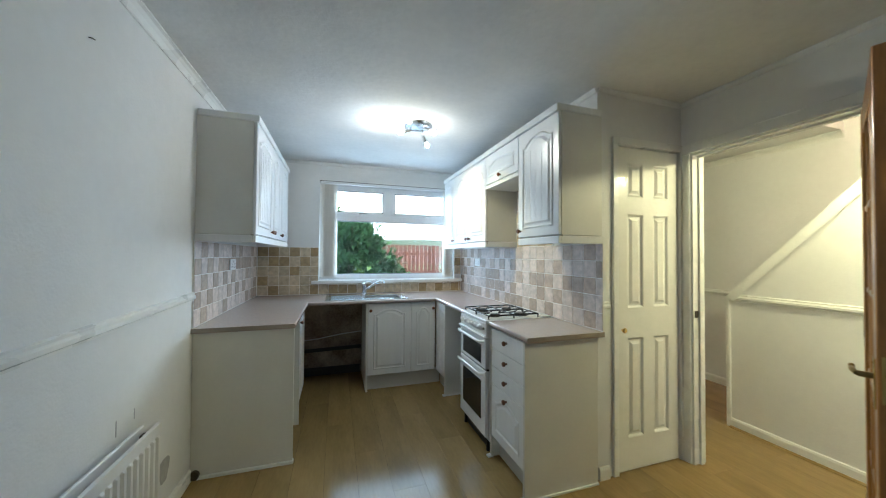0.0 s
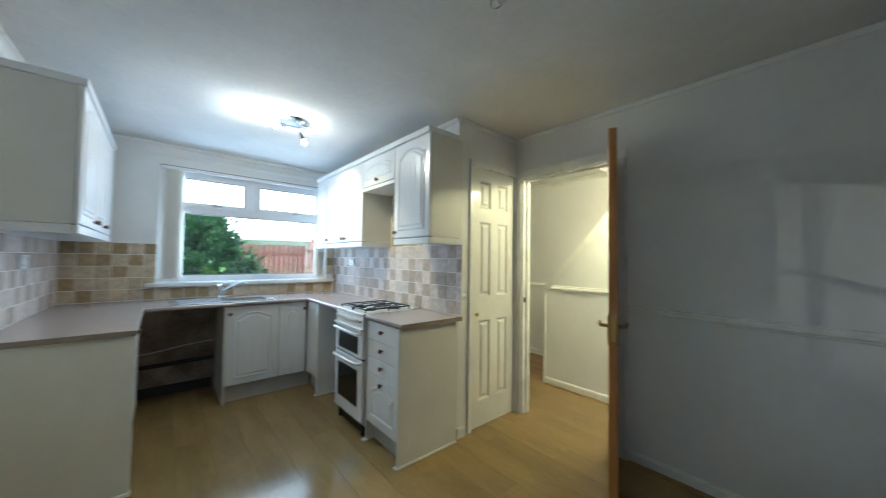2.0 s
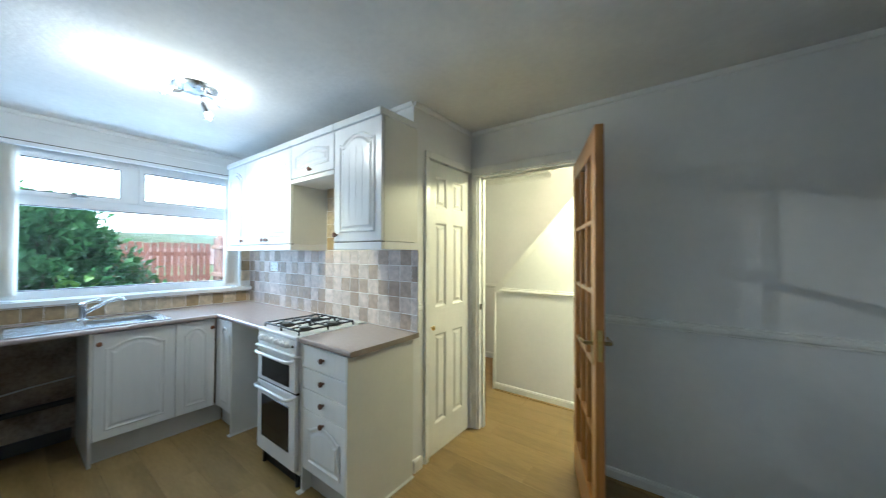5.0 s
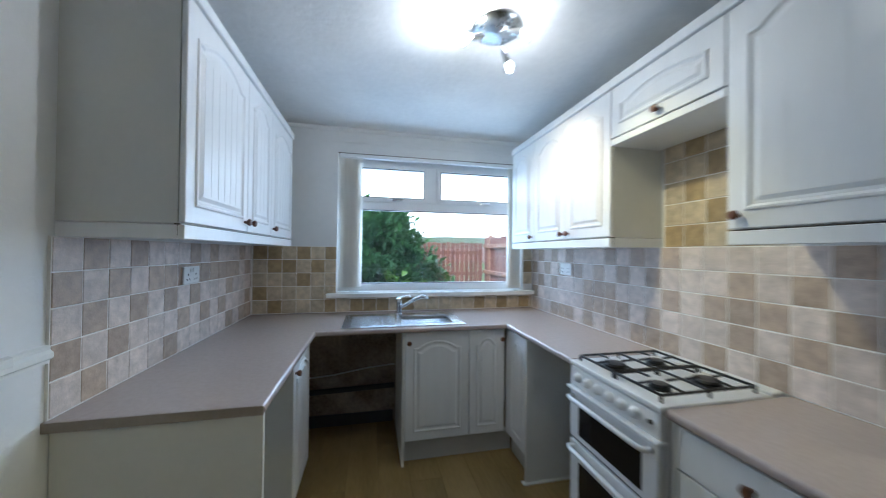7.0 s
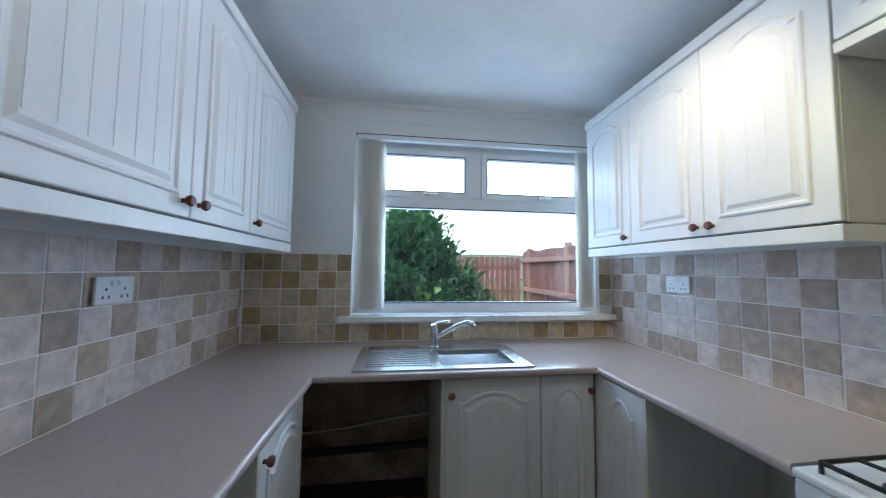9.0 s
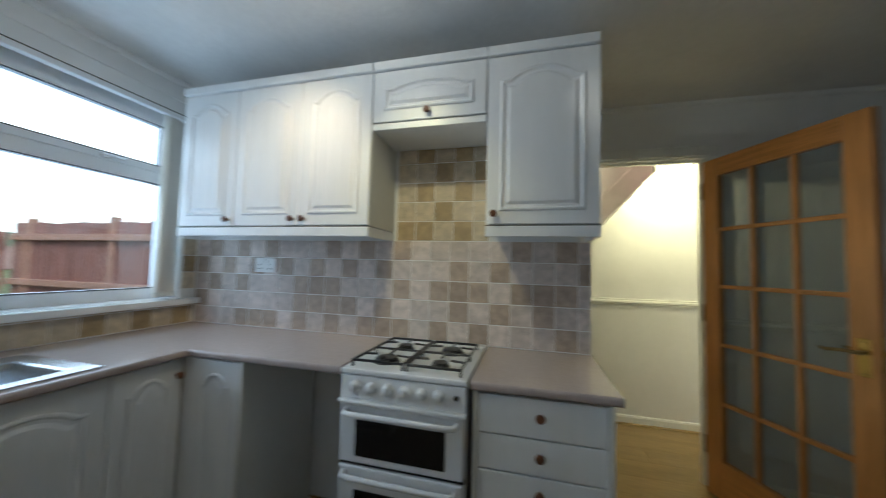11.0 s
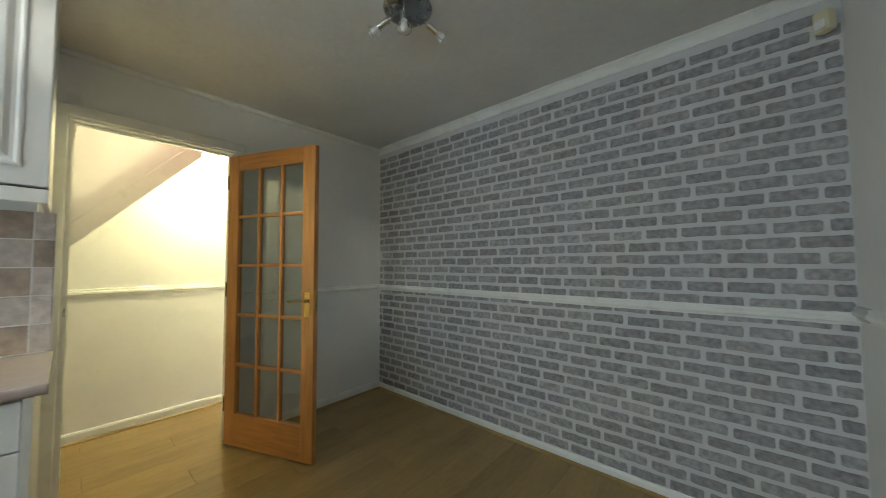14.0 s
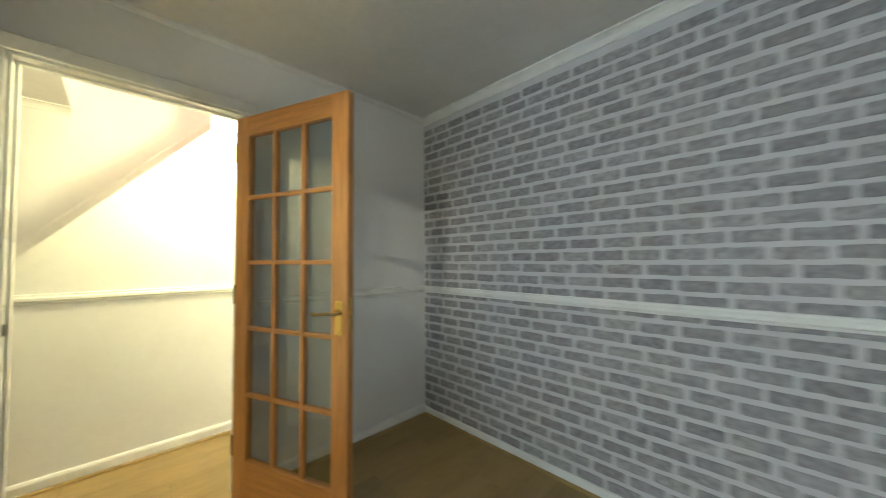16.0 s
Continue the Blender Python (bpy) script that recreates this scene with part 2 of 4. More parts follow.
def clear_glass(name, tint, rough=0.0):
    mat = bpy.data.materials.new(name)
    mat.use_nodes = True
    nt = mat.node_tree
    N, L = nt.nodes, nt.links
    tr, gl, mix = N.new("ShaderNodeBsdfTransparent"), N.new("ShaderNodeBsdfGlossy"), N.new("ShaderNodeMixShader")
    lw, pw, ma = N.new("ShaderNodeLayerWeight"), N.new("ShaderNodeMath"), N.new("ShaderNodeMath")
    tr.inputs[0].default_value = (*tint, 1)
    gl.inputs["Roughness"].default_value = rough
    pw.operation, pw.inputs[1].default_value = 'POWER', 4.0
    ma.operation, ma.inputs[1].default_value, ma.inputs[2].default_value = 'MULTIPLY_ADD', 0.75, 0.07
    L.new(lw.outputs["Facing"], pw.inputs[0])
    L.new(pw.outputs[0], ma.inputs[0])
    L.new(ma.outputs[0], mix.inputs[0])
    L.new(tr.outputs[0], mix.inputs[1])
    L.new(gl.outputs[0], mix.inputs[2])
    L.new(mix.outputs[0], N["Material Output"].inputs[0])
    return mat


def translucent(mat, share):
    N, L = mat.node_tree.nodes, mat.node_tree.links
    t, mix, out = N.new("ShaderNodeBsdfTranslucent"), N.new("ShaderNodeMixShader"), N["Material Output"]
    L.new(N["Principled BSDF"].inputs["Base Color"].links[0].from_socket, t.inputs[0])
    mix.inputs[0].default_value = share
    L.new(N["Principled BSDF"].outputs[0], mix.inputs[1])
    L.new(t.outputs[0], mix.inputs[2])
    L.new(mix.outputs[0], out.inputs[0])


translucent(M_BLIND, 0.6)
translucent(M_LEAF, 0.25)
translucent(M_LEAFNEW, 0.3)
M_GLASS = clear_glass("window_glass", (0.97, 0.98, 0.98), 0.0)
M_DOORGLASS = clear_glass("door_glass", (0.86, 0.90, 0.89), 0.02)

# ---- structure ----
S = dict(kind="structure")


def solid(name, label, category, mat, *bs, bev=0.0):
    return tagged(part(name, boxes(*bs, bev=bev), mat), label, category, **S)


wall_left = solid("wall_left", "white painted plaster wall beside the radiator", "wall", M_WALL, (XL - 0.12, XL, -0.12, YW + 0.25, 0, CEIL))
wall_back = solid("wall_back", "wall papered with grey brick pattern and pale joints", "wall", M_MORTAR, (XL, XH, -0.12, 0, 0, CEIL))
wx0, wx1, wz0, wz1 = WIN
wall_window = solid("wall_window", "white painted wall round the kitchen window", "wall", M_WALL,
                    (XL, wx0, YW, YW + 0.25, 0, CEIL), (wx1, XR + 0.1, YW, YW + 0.25, 0, CEIL), (wx0, wx1, YW, YW + 0.25, 0, wz0), (wx0, wx1, YW, YW + 0.25, wz1, CEIL))
wall_tiled = solid("wall_tiled", "white plaster wall behind the cooker and cabinets", "wall", M_WALL, (XR, XR + 0.1, YC + 0.1, YW, 0, CEIL))
DX0, DX1, DZ = 2.475, 2.995, 2.06
wall_cupboard = solid("wall_cupboard", "white plaster wall round the cupboard door", "wall", M_WALL,
                      (XR, DX0 - 0.03, YC, YC + 0.1, 0, CEIL), (DX0 - 0.03, DX1 + 0.03, YC, YC + 0.1, DZ + 0.03, CEIL), (DX1 + 0.03, XH + 0.1, YC, YC + 0.1, 0, CEIL))
HY0, HY1, HZ = 1.325, 2.095, 2.03
wall_hall = solid("wall_hall", "white painted wall with the hall doorway", "wall", M_WALL,
                  (XH, XH + 0.1, -0.12, HY0 - 0.03, 0, CEIL), (XH, XH + 0.1, HY0 - 0.03, HY1 + 0.03, HZ + 0.03, CEIL), (XH, XH + 0.1, HY1 + 0.03, YC, 0, CEIL))
solid("wall_cupboard_back", "plain wall closing the cupboard from the hall", "wall", M_WALL, (XH, XH + 0.1, YC + 0.1, YW + 0.25, 0, CEIL))
solid("ceiling", "white stippled ceiling of the kitchen", "ceiling", M_CEIL, (XL - 0.12, XH + 0.1, -0.12, YW + 0.25, CEIL, CEIL + 0.12))
solid("ceiling_hall", "white ceiling of the hall", "ceiling", M_CEIL, (XH + 0.1, XP + 0.08, -1.4, 5.0, CEIL, CEIL + 0.12), (XP + 0.08, XF, 2.07, 5.0, CEIL, CEIL + 0.12), (XP + 0.08, XF + 0.1, -1.4, 2.07, 4.9, 5.0))
floor = solid("floor", "oak laminate floor of the kitchen and hall", "floor", M_SUB, (XL, XH, -0.1, YW + 0.1, -0.12, -0.008), (XH, XF, -1.4, 5.0, -0.12, -0.008))
solid("wall_hall_end", "plain wall closing the hall", "wall", M_WALL, (XH + 0.1, XF, -1.5, -1.4, 0, 5.0), (XH + 0.1, XF, 5.0, 5.1, 0, CEIL))
solid("wall_stairs", "pale wall beyond the stairs", "wall", M_WALL, (XF, XF + 0.1, -1.5, 5.1, 0, 5.0), (XP, XP + 0.08, -1.4, 2.07, CEIL + 0.12, 5.0), (XP + 0.08, XF, 2.07, 2.17, CEIL + 0.12, 5.0))

# stair panel: a low wall with a sloping top that rises to the full-height wall
PY0, PY1, PZ0, PZ1 = 2.355, 1.33, 1.04, 2.165


def stair_panel():
    bm = bmesh.new()
    outline = [(PY0, 0), (PY0, PZ0), (PY1, PZ1), (PY1, CEIL), (-1.4, CEIL), (-1.4, 0)]
    fa = bm.faces.new([bm.verts.new((XP, y, z)) for y, z in outline])
    ext = bmesh.ops.extrude_face_region(bm, geom=[fa])
    bmesh.ops.translate(bm, verts=[v for v in ext["geom"] if isinstance(v, bmesh.types.BMVert)], vec=(0.08, 0, 0))
    bmesh.ops.recalc_face_normals(bm, faces=bm.faces[:])
    return bm


wall_stair_panel = tagged(part("wall_stair_panel", stair_panel(), M_WALL), "white boxed-in side of the staircase with sloping top", "wall", **S)


MARKS, PATCH = ((2.19, 0.625, 0.69), (2.313, 0.64, 0.685)), (2.585, 0.25)


# ---- mouldings ----
DADO = [(0, 0), (0.012, 0.004), (0.012, 0.012), (0.022, 0.020), (0.022, 0.034), (0.014, 0.042), (0.014, 0.052), (0, 0.056)]
COVE = [(0, 0), (0.007, 0.0), (0.008, 0.012), (0.010, 0.016), (0.018, 0.030), (0.032, 0.043), (0.045, 0.048), (0.045, 0.056), (0, 0.056)]
SKIRT = [(0, 0), (0.016, 0), (0.016, 0.060), (0.010, 0.074), (0, 0.076)]


def moulding(name, label, profile, a, b, mat=M_TRIM, category="trim"):
    return tagged(part(name, sweep(profile, a, b), mat), label, category, **S)


DZ0 = 0.97
moulding("dado_rail_left", "white moulded dado rail on the side wall", DADO, (XL, 2.88, 1.068), (XL, 0, 0.995))
moulding("dado_rail_brick", "white moulded dado rail across the brick paper", DADO, (XL, 0, DZ0), (XH, 0, DZ0)).location.z = 0
moulding("dado_rail_hall_side", "white dado rail beside the open glazed door", DADO, (XH, 0, DZ0), (XH, HY0 - 0.09, DZ0))
moulding("dado_rail_cupboard", "short white dado rail beside the cupboard door", DADO, (DX0 - 0.075, YC, 1.02), (XR + 0.002, YC, 1.02))
moulding("dado_rail_stair", "white dado rail along the stair side", DADO, (XP, -1.4, 1.015), (XP, PY0, 1.005))
moulding("dado_rail_far", "dado rail on the far stair wall", DADO, (XF, 2.0, 0.95), (XF, 5.0, 0.95))
CT = CEIL - 0.056
moulding("coving_left", "white coving along the side wall", COVE, (XL, YW, CT), (XL, 0, CT))
moulding("coving_brick", "white coving above the brick paper", COVE, (XL, 0, CT), (XH, 0, CT))
SMALL = [(0, 0), (0.012, 0.004), (0.020, 0.018), (0.020, 0.030), (0, 0.030)]
moulding("coving_hall_side", "slim white ceiling trim above the hall doorway", SMALL, (XH, 0, CEIL - 0.03), (XH, YC, CEIL - 0.03), M_WALL)
moulding("coving_cupboard", "slim white ceiling trim above the cupboard door", SMALL, (XH, YC, CEIL - 0.03), (XR, YC, CEIL - 0.03), M_WALL)
moulding("coving_tiled", "slim white trim above the wall cabinets", SMALL, (XR, YC, CEIL - 0.03), (XR, YW, CEIL - 0.03))
moulding("coving_window", "slim white ceiling trim above the window", SMALL, (XR, YW, CEIL - 0.03), (XL, YW, CEIL - 0.03), M_WALL)
moulding("coving_far", "coving on the far stair wall", COVE, (XF, 2.07, CT), (XF, 5.0, CT))
moulding("baseboard_brick", "white skirting below the brick paper", [(0, 0), (0.014, 0), (0.014, 0.044), (0.008, 0.054), (0, 0.055)], (XL, 0, 0), (XH, 0, 0), category="baseboard")
moulding("baseboard_left", "white skirting along the side wall", SKIRT, (XL, 2.88, 0), (XL, 0, 0), category="baseboard")
moulding("baseboard_hall_side", "white skirting beside the glazed door", SKIRT, (XH, 0, 0), (XH, HY0 - 0.09, 0), category="baseboard")
moulding("baseboard_stair", "white skirting along the stair side", SKIRT, (XP, -1.4, 0), (XP, PY0, 0), category="baseboard")
moulding("baseboard_far", "skirting on the far stair wall", SKIRT, (XF, 2.0, 0), (XF, 5.0, 0), category="baseboard")
moulding("baseboard_cupboard", "short white skirting beside the cupboard door", SKIRT, (DX0 - 0.075, YC, 0), (XR + 0.002, YC, 0), category="baseboard")
QUAD = [(0, 0), (0.016, 0), (0.014, 0.008), (0.008, 0.014), (0, 0.016)]
moulding("floor_beading_brick", "oak-coloured quadrant beading below the brick paper", QUAD, (XL, 0.014, 0), (XH, 0.014, 0), M_PLANK)
moulding("floor_beading_hall", "oak-coloured quadrant beading along the hall wall", QUAD, (XH - 0.016, 0, 0), (XH - 0.016, HY0 - 0.09, 0), M_PLANK)
moulding("floor_beading_stair", "oak-coloured quadrant beading along the stair side", QUAD, (XP - 0.016, -1.4, 0), (XP - 0.016, PY0, 0), M_PLANK)
moulding("window_batten", "painted-over batten above the window", [(0, 0), (0.006, 0), (0.007, 0.030), (0, 0.033)], (2.2, YW, 2.275), (0.48, YW, 2.285), M_WALL)
CAP = [(-0.085, 0), (0.02, 0), (0.024, -0.012), (0.016, -0.045), (0.030, -0.050), (0.034, 0.012), (-0.085, 0.012)]
moulding("stair_capping", "white painted sloping capping on the stair side", CAP, (XP, PY1, PZ1), (XP, PY0, PZ0))
tagged(part("stair_newel", boxes((XP - 0.012, XP + 0.09, PY0, PY0 + 0.03, 0, PZ0 + 0.005), bev=0.004), M_TRIM), "white painted upright at the end of the stair side", "post", **S)



def stair_string():
    """A sloping board on the far stair wall, parallel to the capping."""
    bm = bmesh.new()
    top = lambda y: 2.64 - (y - 1.134) * (PZ1 - PZ0) / (PY0 - PY1)
    outline = [(2.45, top(2.45)), (-0.30, top(-0.30)), (-0.30, top(-0.30) - 0.34), (2.45, top(2.45) - 0.34)]
    fa = bm.faces.new([bm.verts.new((XF, y, z)) for y, z in outline])
    ext = bmesh.ops.extrude_face_region(bm, geom=[fa])
    bmesh.ops.translate(bm, verts=[v for v in ext["geom"] if isinstance(v, bmesh.types.BMVert)], vec=(-0.03, 0, 0))
    bmesh.ops.recalc_face_normals(bm, faces=bm.faces[:])
    bmesh.ops.bevel(bm, geom=bm.edges[:], offset=0.008, segments=2, profile=0.5, affect='EDGES')
    return bm


tagged(part("stair_string", stair_string(), M_TRIM), "white painted sloping board along the far stair wall", "trim", **S)

# door casings
solid("casing_hall_door", "white gloss frame round the hall doorway", "door frame", M_TRIM,
      (XH - 0.018, XH, HY1 + 0.012, HY1 + 0.067, 0, HZ + 0.012), (XH - 0.018, XH, HY0 - 0.075, HY1 + 0.067, HZ + 0.012, HZ + 0.075), (XH - 0.018, XH, HY0 - 0.075, HY0 - 0.012, 0, HZ + 0.012), bev=0.004)
solid("lining_hall_door", "white gloss lining and stop of the hall doorway", "door frame", M_TRIM,
      (XH - 0.002, XH + 0.102, HY1, HY1 + 0.03, 0, HZ), (XH - 0.002, XH + 0.102, HY0 - 0.03, HY0, 0, HZ), (XH - 0.002, XH + 0.102, HY0 - 0.03, HY1 + 0.03, HZ, HZ + 0.03),
      (XH + 0.045, XH + 0.075, HY1 - 0.012, HY1, 0, HZ - 0.012), (XH + 0.045, XH + 0.075, HY0, HY0 + 0.012, 0, HZ - 0.012), (XH + 0.045, XH + 0.075, HY0, HY1, HZ - 0.012, HZ))
strike = tagged(part("strike_plate", boxes((XH + 0.008, XH + 0.040, HY1 - 0.003, HY1, 0.955, 1.0), bev=0.001), M_DARKMETAL), "small dark latch plate in the hall door frame", "latch plate")
solid("casing_cupboard_door", "white gloss frame round the cupboard door", "door frame", M_TRIM,
      (DX0 - 0.045, DX0 - 0.004, YC - 0.016, YC + 0.06, 0, DZ + 0.004), (DX1 + 0.004, DX1 + 0.033, YC - 0.016, YC + 0.06, 0, DZ + 0.004), (DX0 - 0.045, DX1 + 0.033, YC - 0.016, YC + 0.06, DZ + 0.004, DZ + 0.05), bev=0.003)


# ---- doors ----
def rect(x0, x1, z0, z1, y):
    return [(x0, y, z0), (x1, y, z0), (x1, y, z1), (x0, y, z1)]


def six_panel_door(m, w, h):
    d = thing("cupboard_door", m, "white gloss six-panel cupboard door, closed", "door")
    d["kind"] = "structure"
    st, mid = 0.085, 0.085
    pw = (w - 2 * st - mid) / 2
    rows = [(0.20, 0.83), (1.02, 1.62), (1.73, 1.95)]
    solid_parts = [(0, st, 0, 0.035, 0, h), (w - st, w, 0, 0.035, 0, h), (st + pw, st + pw + mid, 0, 0.035, 0, h)]
    for x0 in (st, st + pw + mid):
        zs = [0] + [z for r in rows for z in r] + [h]
        for k in range(0, len(zs), 2):
            solid_parts.append((x0, x0 + pw, 0, 0.035, zs[k], zs[k + 1]))
    for k, b in enumerate(solid_parts):
        part("stile" if k < 3 else "rail", boxes(b), M_DOORWHITE, d)
    for x0 in (st, st + pw + mid):
        for z0, z1 in rows:
            r = [rect(x0 + i, x0 + pw - i, z0 + i, z1 - i, y) for i, y in ((0, 0.0), (0.006, 0.003), (0.014, 0.012), (0.024, 0.012), (0.042, 0.003))]
            part("door_panel", loops(bmesh.new(), r), M_DOORWHITE, d)
    k = part("door_knob", lathe(bmesh.new(), [(0.005, 0), (0.006, 0.012), (0.014, 0.018), (0.016, 0.026), (0.010, 0.032)], 16, pose(0.035, 0, 0.885, 90)), M_BRASS, d, "small brass knob")
    smooth(k)
    return d


six_panel_door(pose(DX0, YC + 0.004, 0.008), DX1 - DX0, DZ - 0.012)


def lever(sign):
    """A lever handle on its plate, standing out to sign * y."""
    bm = boxes((-0.02, 0.02, min(0, sign * 0.004), max(0, sign * 0.004), -0.075, 0.075), bev=0.0015)
    cone(bm, (0, 0, 0.02), (0, sign * 0.035, 0.02), 0.009)
    tube(bm, [(0, sign * 0.035, 0.02), (-0.02, sign * 0.042, 0.022), (-0.06, sign * 0.044, 0.02), (-0.10, sign * 0.044, 0.013), (-0.115, sign * 0.044, 0.02)], 0.0075)
    for z in (-0.065, 0.062):
        cone(bm, (0, sign * 0.004, z), (0, sign * 0.0055, z), 0.004, n=8)
    return bm


def glazed_door(m, w, h):
    """Fifteen-pane pine door; hinge edge at x = 0."""
    d = thing("glazed_door", m, "varnished pine door with fifteen glass panes, standing open", "door")
    T, st, top, bot, bar = 0.040, 0.095, 0.105, 0.215, 0.022
    for x0 in (0, w - st):
        part("stile", boxes((x0, x0 + st, -T / 2, T / 2, 0, h), bev=0.003), M_PINE, d)
    part("top_rail", boxes((st, w - st, -T / 2 + 0.0015, T / 2 - 0.0015, h - top, h), bev=0.002), M_PINE_H, d)
    part("bottom_rail", boxes((st, w - st, -T / 2 + 0.0015, T / 2 - 0.0015, 0, bot), bev=0.002), M_PINE_H, d)
    cw, ch = (w - 2 * st - 2 * bar) / 3, (h - top - bot - 4 * bar) / 5
    for i in (1, 2):
        x = st + i * cw + (i - 1) * bar
        part("glazing_bar", boxes((x, x + bar, -0.016, 0.016, bot, h - top), bev=0.004), M_PINE, d)
    for j in range(1, 5):
        z = bot + j * ch + (j - 1) * bar
        for i in range(3):
            x = st + i * (cw + bar)
            part("glazing_bar", boxes((x, x + cw, -0.015, 0.015, z, z + bar), bev=0.004), M_PINE_H, d)
    for j in range(5):
        for i in range(3):
            x, z = st + i * (cw + bar), bot + j * (ch + bar)
            p = part("pane", boxes((x - 0.004, x + cw + 0.004, -0.002, 0.002, z - 0.004, z + ch + 0.004)), M_DOORGLASS, d)
            p.visible_shadow = False
    for s in (1, -1):
        k = part("door_handle", lever(s), M_OLDBRASS, d, "dull brass lever handle", pose(w - st / 2, s * T / 2, 0.97))
        smooth(k)
        part("handle_plate", boxes((-0.021, 0.021, min(0, s * 0.0046), max(0, s * 0.0046), -0.076, 0.076), bev=0.0015), M_BRASS, k, "bright brass plate")
    for z in (0.22, 1.0, 1.75):
        hg = boxes((-0.010, 0.002, -T / 2 - 0.001, T / 2 - 0.006, z, z + 0.10))
        cone(hg, (-0.006, T / 2, z), (-0.006, T / 2, z + 0.10), 0.006, n=10)
        part("hinge", hg, M_DARKMETAL, d)
    part("latch", boxes((w - 0.001, w + 0.002, -0.011, 0.011, 0.92, 1.06), (w + 0.001, w + 0.010, -0.006, 0.006, 0.985, 1.005)), M_BRASS, d)
    return d


glazed_door(pose(XH - 0.018, HY0 + 0.010, 0.008, 0, 0, 180 + 21.8), 0.745, 1.985)

# timber door standing at the far side of the hall
hd = thing("hall_door", pose(XF - 0.03, 4.35, 0.005, 0, 0, -75), "brown timber door standing ajar beyond the hall", "door")
part("door_leaf", boxes((0, 0.76, -0.02, 0.02, 0, 1.98), bev=0.003), M_PINE, hd)
part("door_handle", lever(-1), M_BRASS, hd, "brass lever handle", pose(0.70, -0.02, 0.98))

# ---- window ----
def gasket(parent, x0, x1, z0, z1, y):
    """A black rubber seal round a pane."""
    g = 0.005
    part("gasket", boxes((x0 - 0.001, x0 + g, y, y + 0.032, z0, z1), (x1 - g, x1 + 0.001, y, y + 0.032, z0, z1), (x0 + g, x1 - g, y, y + 0.032, z0 - 0.001, z0 + g), (x0 + g, x1 - g, y, y + 0.032, z1 - g, z1 + 0.001)), M_BLACK, parent, "thin black rubber seal")


win = thing("window_1", pose(0, YW + 0.10, 0), "white plastic kitchen window with two opening top lights", "window")
win["kind"] = "structure"
fx0, fx1, fz0, fz1 = wx0, wx1, wz0, wz1
tz, fw = 1.755, 0.055
mx = (fx0 + fx1) / 2 - 0.015
part("window_frame", boxes((fx0, fx0 + fw, 0, 0.07, fz0, fz1), (fx1 - fw, fx1, 0, 0.07, fz0, fz1), (fx0 + fw, fx1 - fw, 0, 0.07, fz0, fz0 + fw + 0.01), (fx0 + fw, fx1 - fw, 0, 0.07, fz1 - fw, fz1), (fx0 + fw, fx1 - fw, 0, 0.07, tz, tz + 0.07)), M_UPVC, win)
part("mullion", boxes((mx - 0.04, mx + 0.04, 0.002, 0.068, tz + 0.07, fz1 - fw), bev=0.003), M_UPVC, win)
for a, b in ((fx0 + fw, mx - 0.04), (mx + 0.04, fx1 - fw)):
    s = 0.036
    sash = part("sash", boxes((a, a + s, -0.012, 0.05, tz + 0.07, fz1 - fw), (b - s, b, -0.012, 0.05, tz + 0.07, fz1 - fw), (a + s, b - s, -0.012, 0.05, tz + 0.07, tz + 0.07 + s), (a + s, b - s, -0.012, 0.05, fz1 - fw - s, fz1 - fw)), M_UPVC, win)
    p = part("pane", boxes((a + s - 0.005, b - s + 0.005, 0.02, 0.032, tz + 0.07 + s - 0.005, fz1 - fw - s + 0.005)), M_GLASS, sash)
    p.visible_shadow = False
    gasket(sash, a + s, b - s, tz + 0.07 + s, fz1 - fw - s, -0.0125)
    c = (a + b) / 2 + 0.05
    part("catch", boxes((c - 0.02, c + 0.02, -0.03, -0.012, tz + 0.075, tz + 0.095), (c - 0.015, c + 0.075, -0.04, -0.028, tz + 0.082, tz + 0.098), bev=0.003), M_CHROME, sash)
p = part("pane", boxes((fx0 + fw - 0.005, fx1 - fw + 0.005, 0.03, 0.042, fz0 + fw, tz + 0.005)), M_GLASS, win)
p.visible_shadow = False
gasket(win, fx0 + fw, fx1 - fw, fz0 + fw + 0.01, tz, -0.0006)
part("window_sill", boxes((wx0 - 0.075, XR, -0.10 - 0.055, -0.10, wz0 - 0.035, wz0), (wx0, wx1, -0.10, 0, wz0 - 0.035, wz0 + 0.004), bev=0.003), M_TRIM, win)

blind = thing("vertical_blind", pose(0, YW + 0.016, 0), "cream vertical blind drawn open to the sides", "blind")
part("head_rail", boxes((wx0 + 0.01, wx1 - 0.01, -0.02, 0.02, wz1 - 0.035, wz1 - 0.006), bev=0.003), M_UPVC, blind)
# dark strip colours in the shadow line between head rail and reveal
part("rail_shadow_strip", boxes((wx0 + 0.004, wx1 - 0.004, -0.017, 0.018, wz1 - 0.006, wz1 - 0.0005)), M_DARKMETAL, blind, "dark strip painted as the shadow line above the rail")
def slat_bm():
    """A fabric louvre, gently curved across, with a weight in its foot."""
    bm = bmesh.new()
    n = 6
    for back in (0, 1):
        cols = [(-0.044 + 0.088 * k / n, 0.005 * math.sin(math.pi * k / n) + 0.0012 * back) for k in range(n + 1)]
        lo = [bm.verts.new((x, y, wz0 + 0.03)) for x, y in cols]
        hi = [bm.verts.new((x, y, wz1 - 0.04)) for x, y in cols]
        for k in range(n):
            bm.faces.new((lo[k], lo[k + 1], hi[k + 1], hi[k]) if not back else (lo[k + 1], lo[k], hi[k], hi[k + 1]))
    return bm


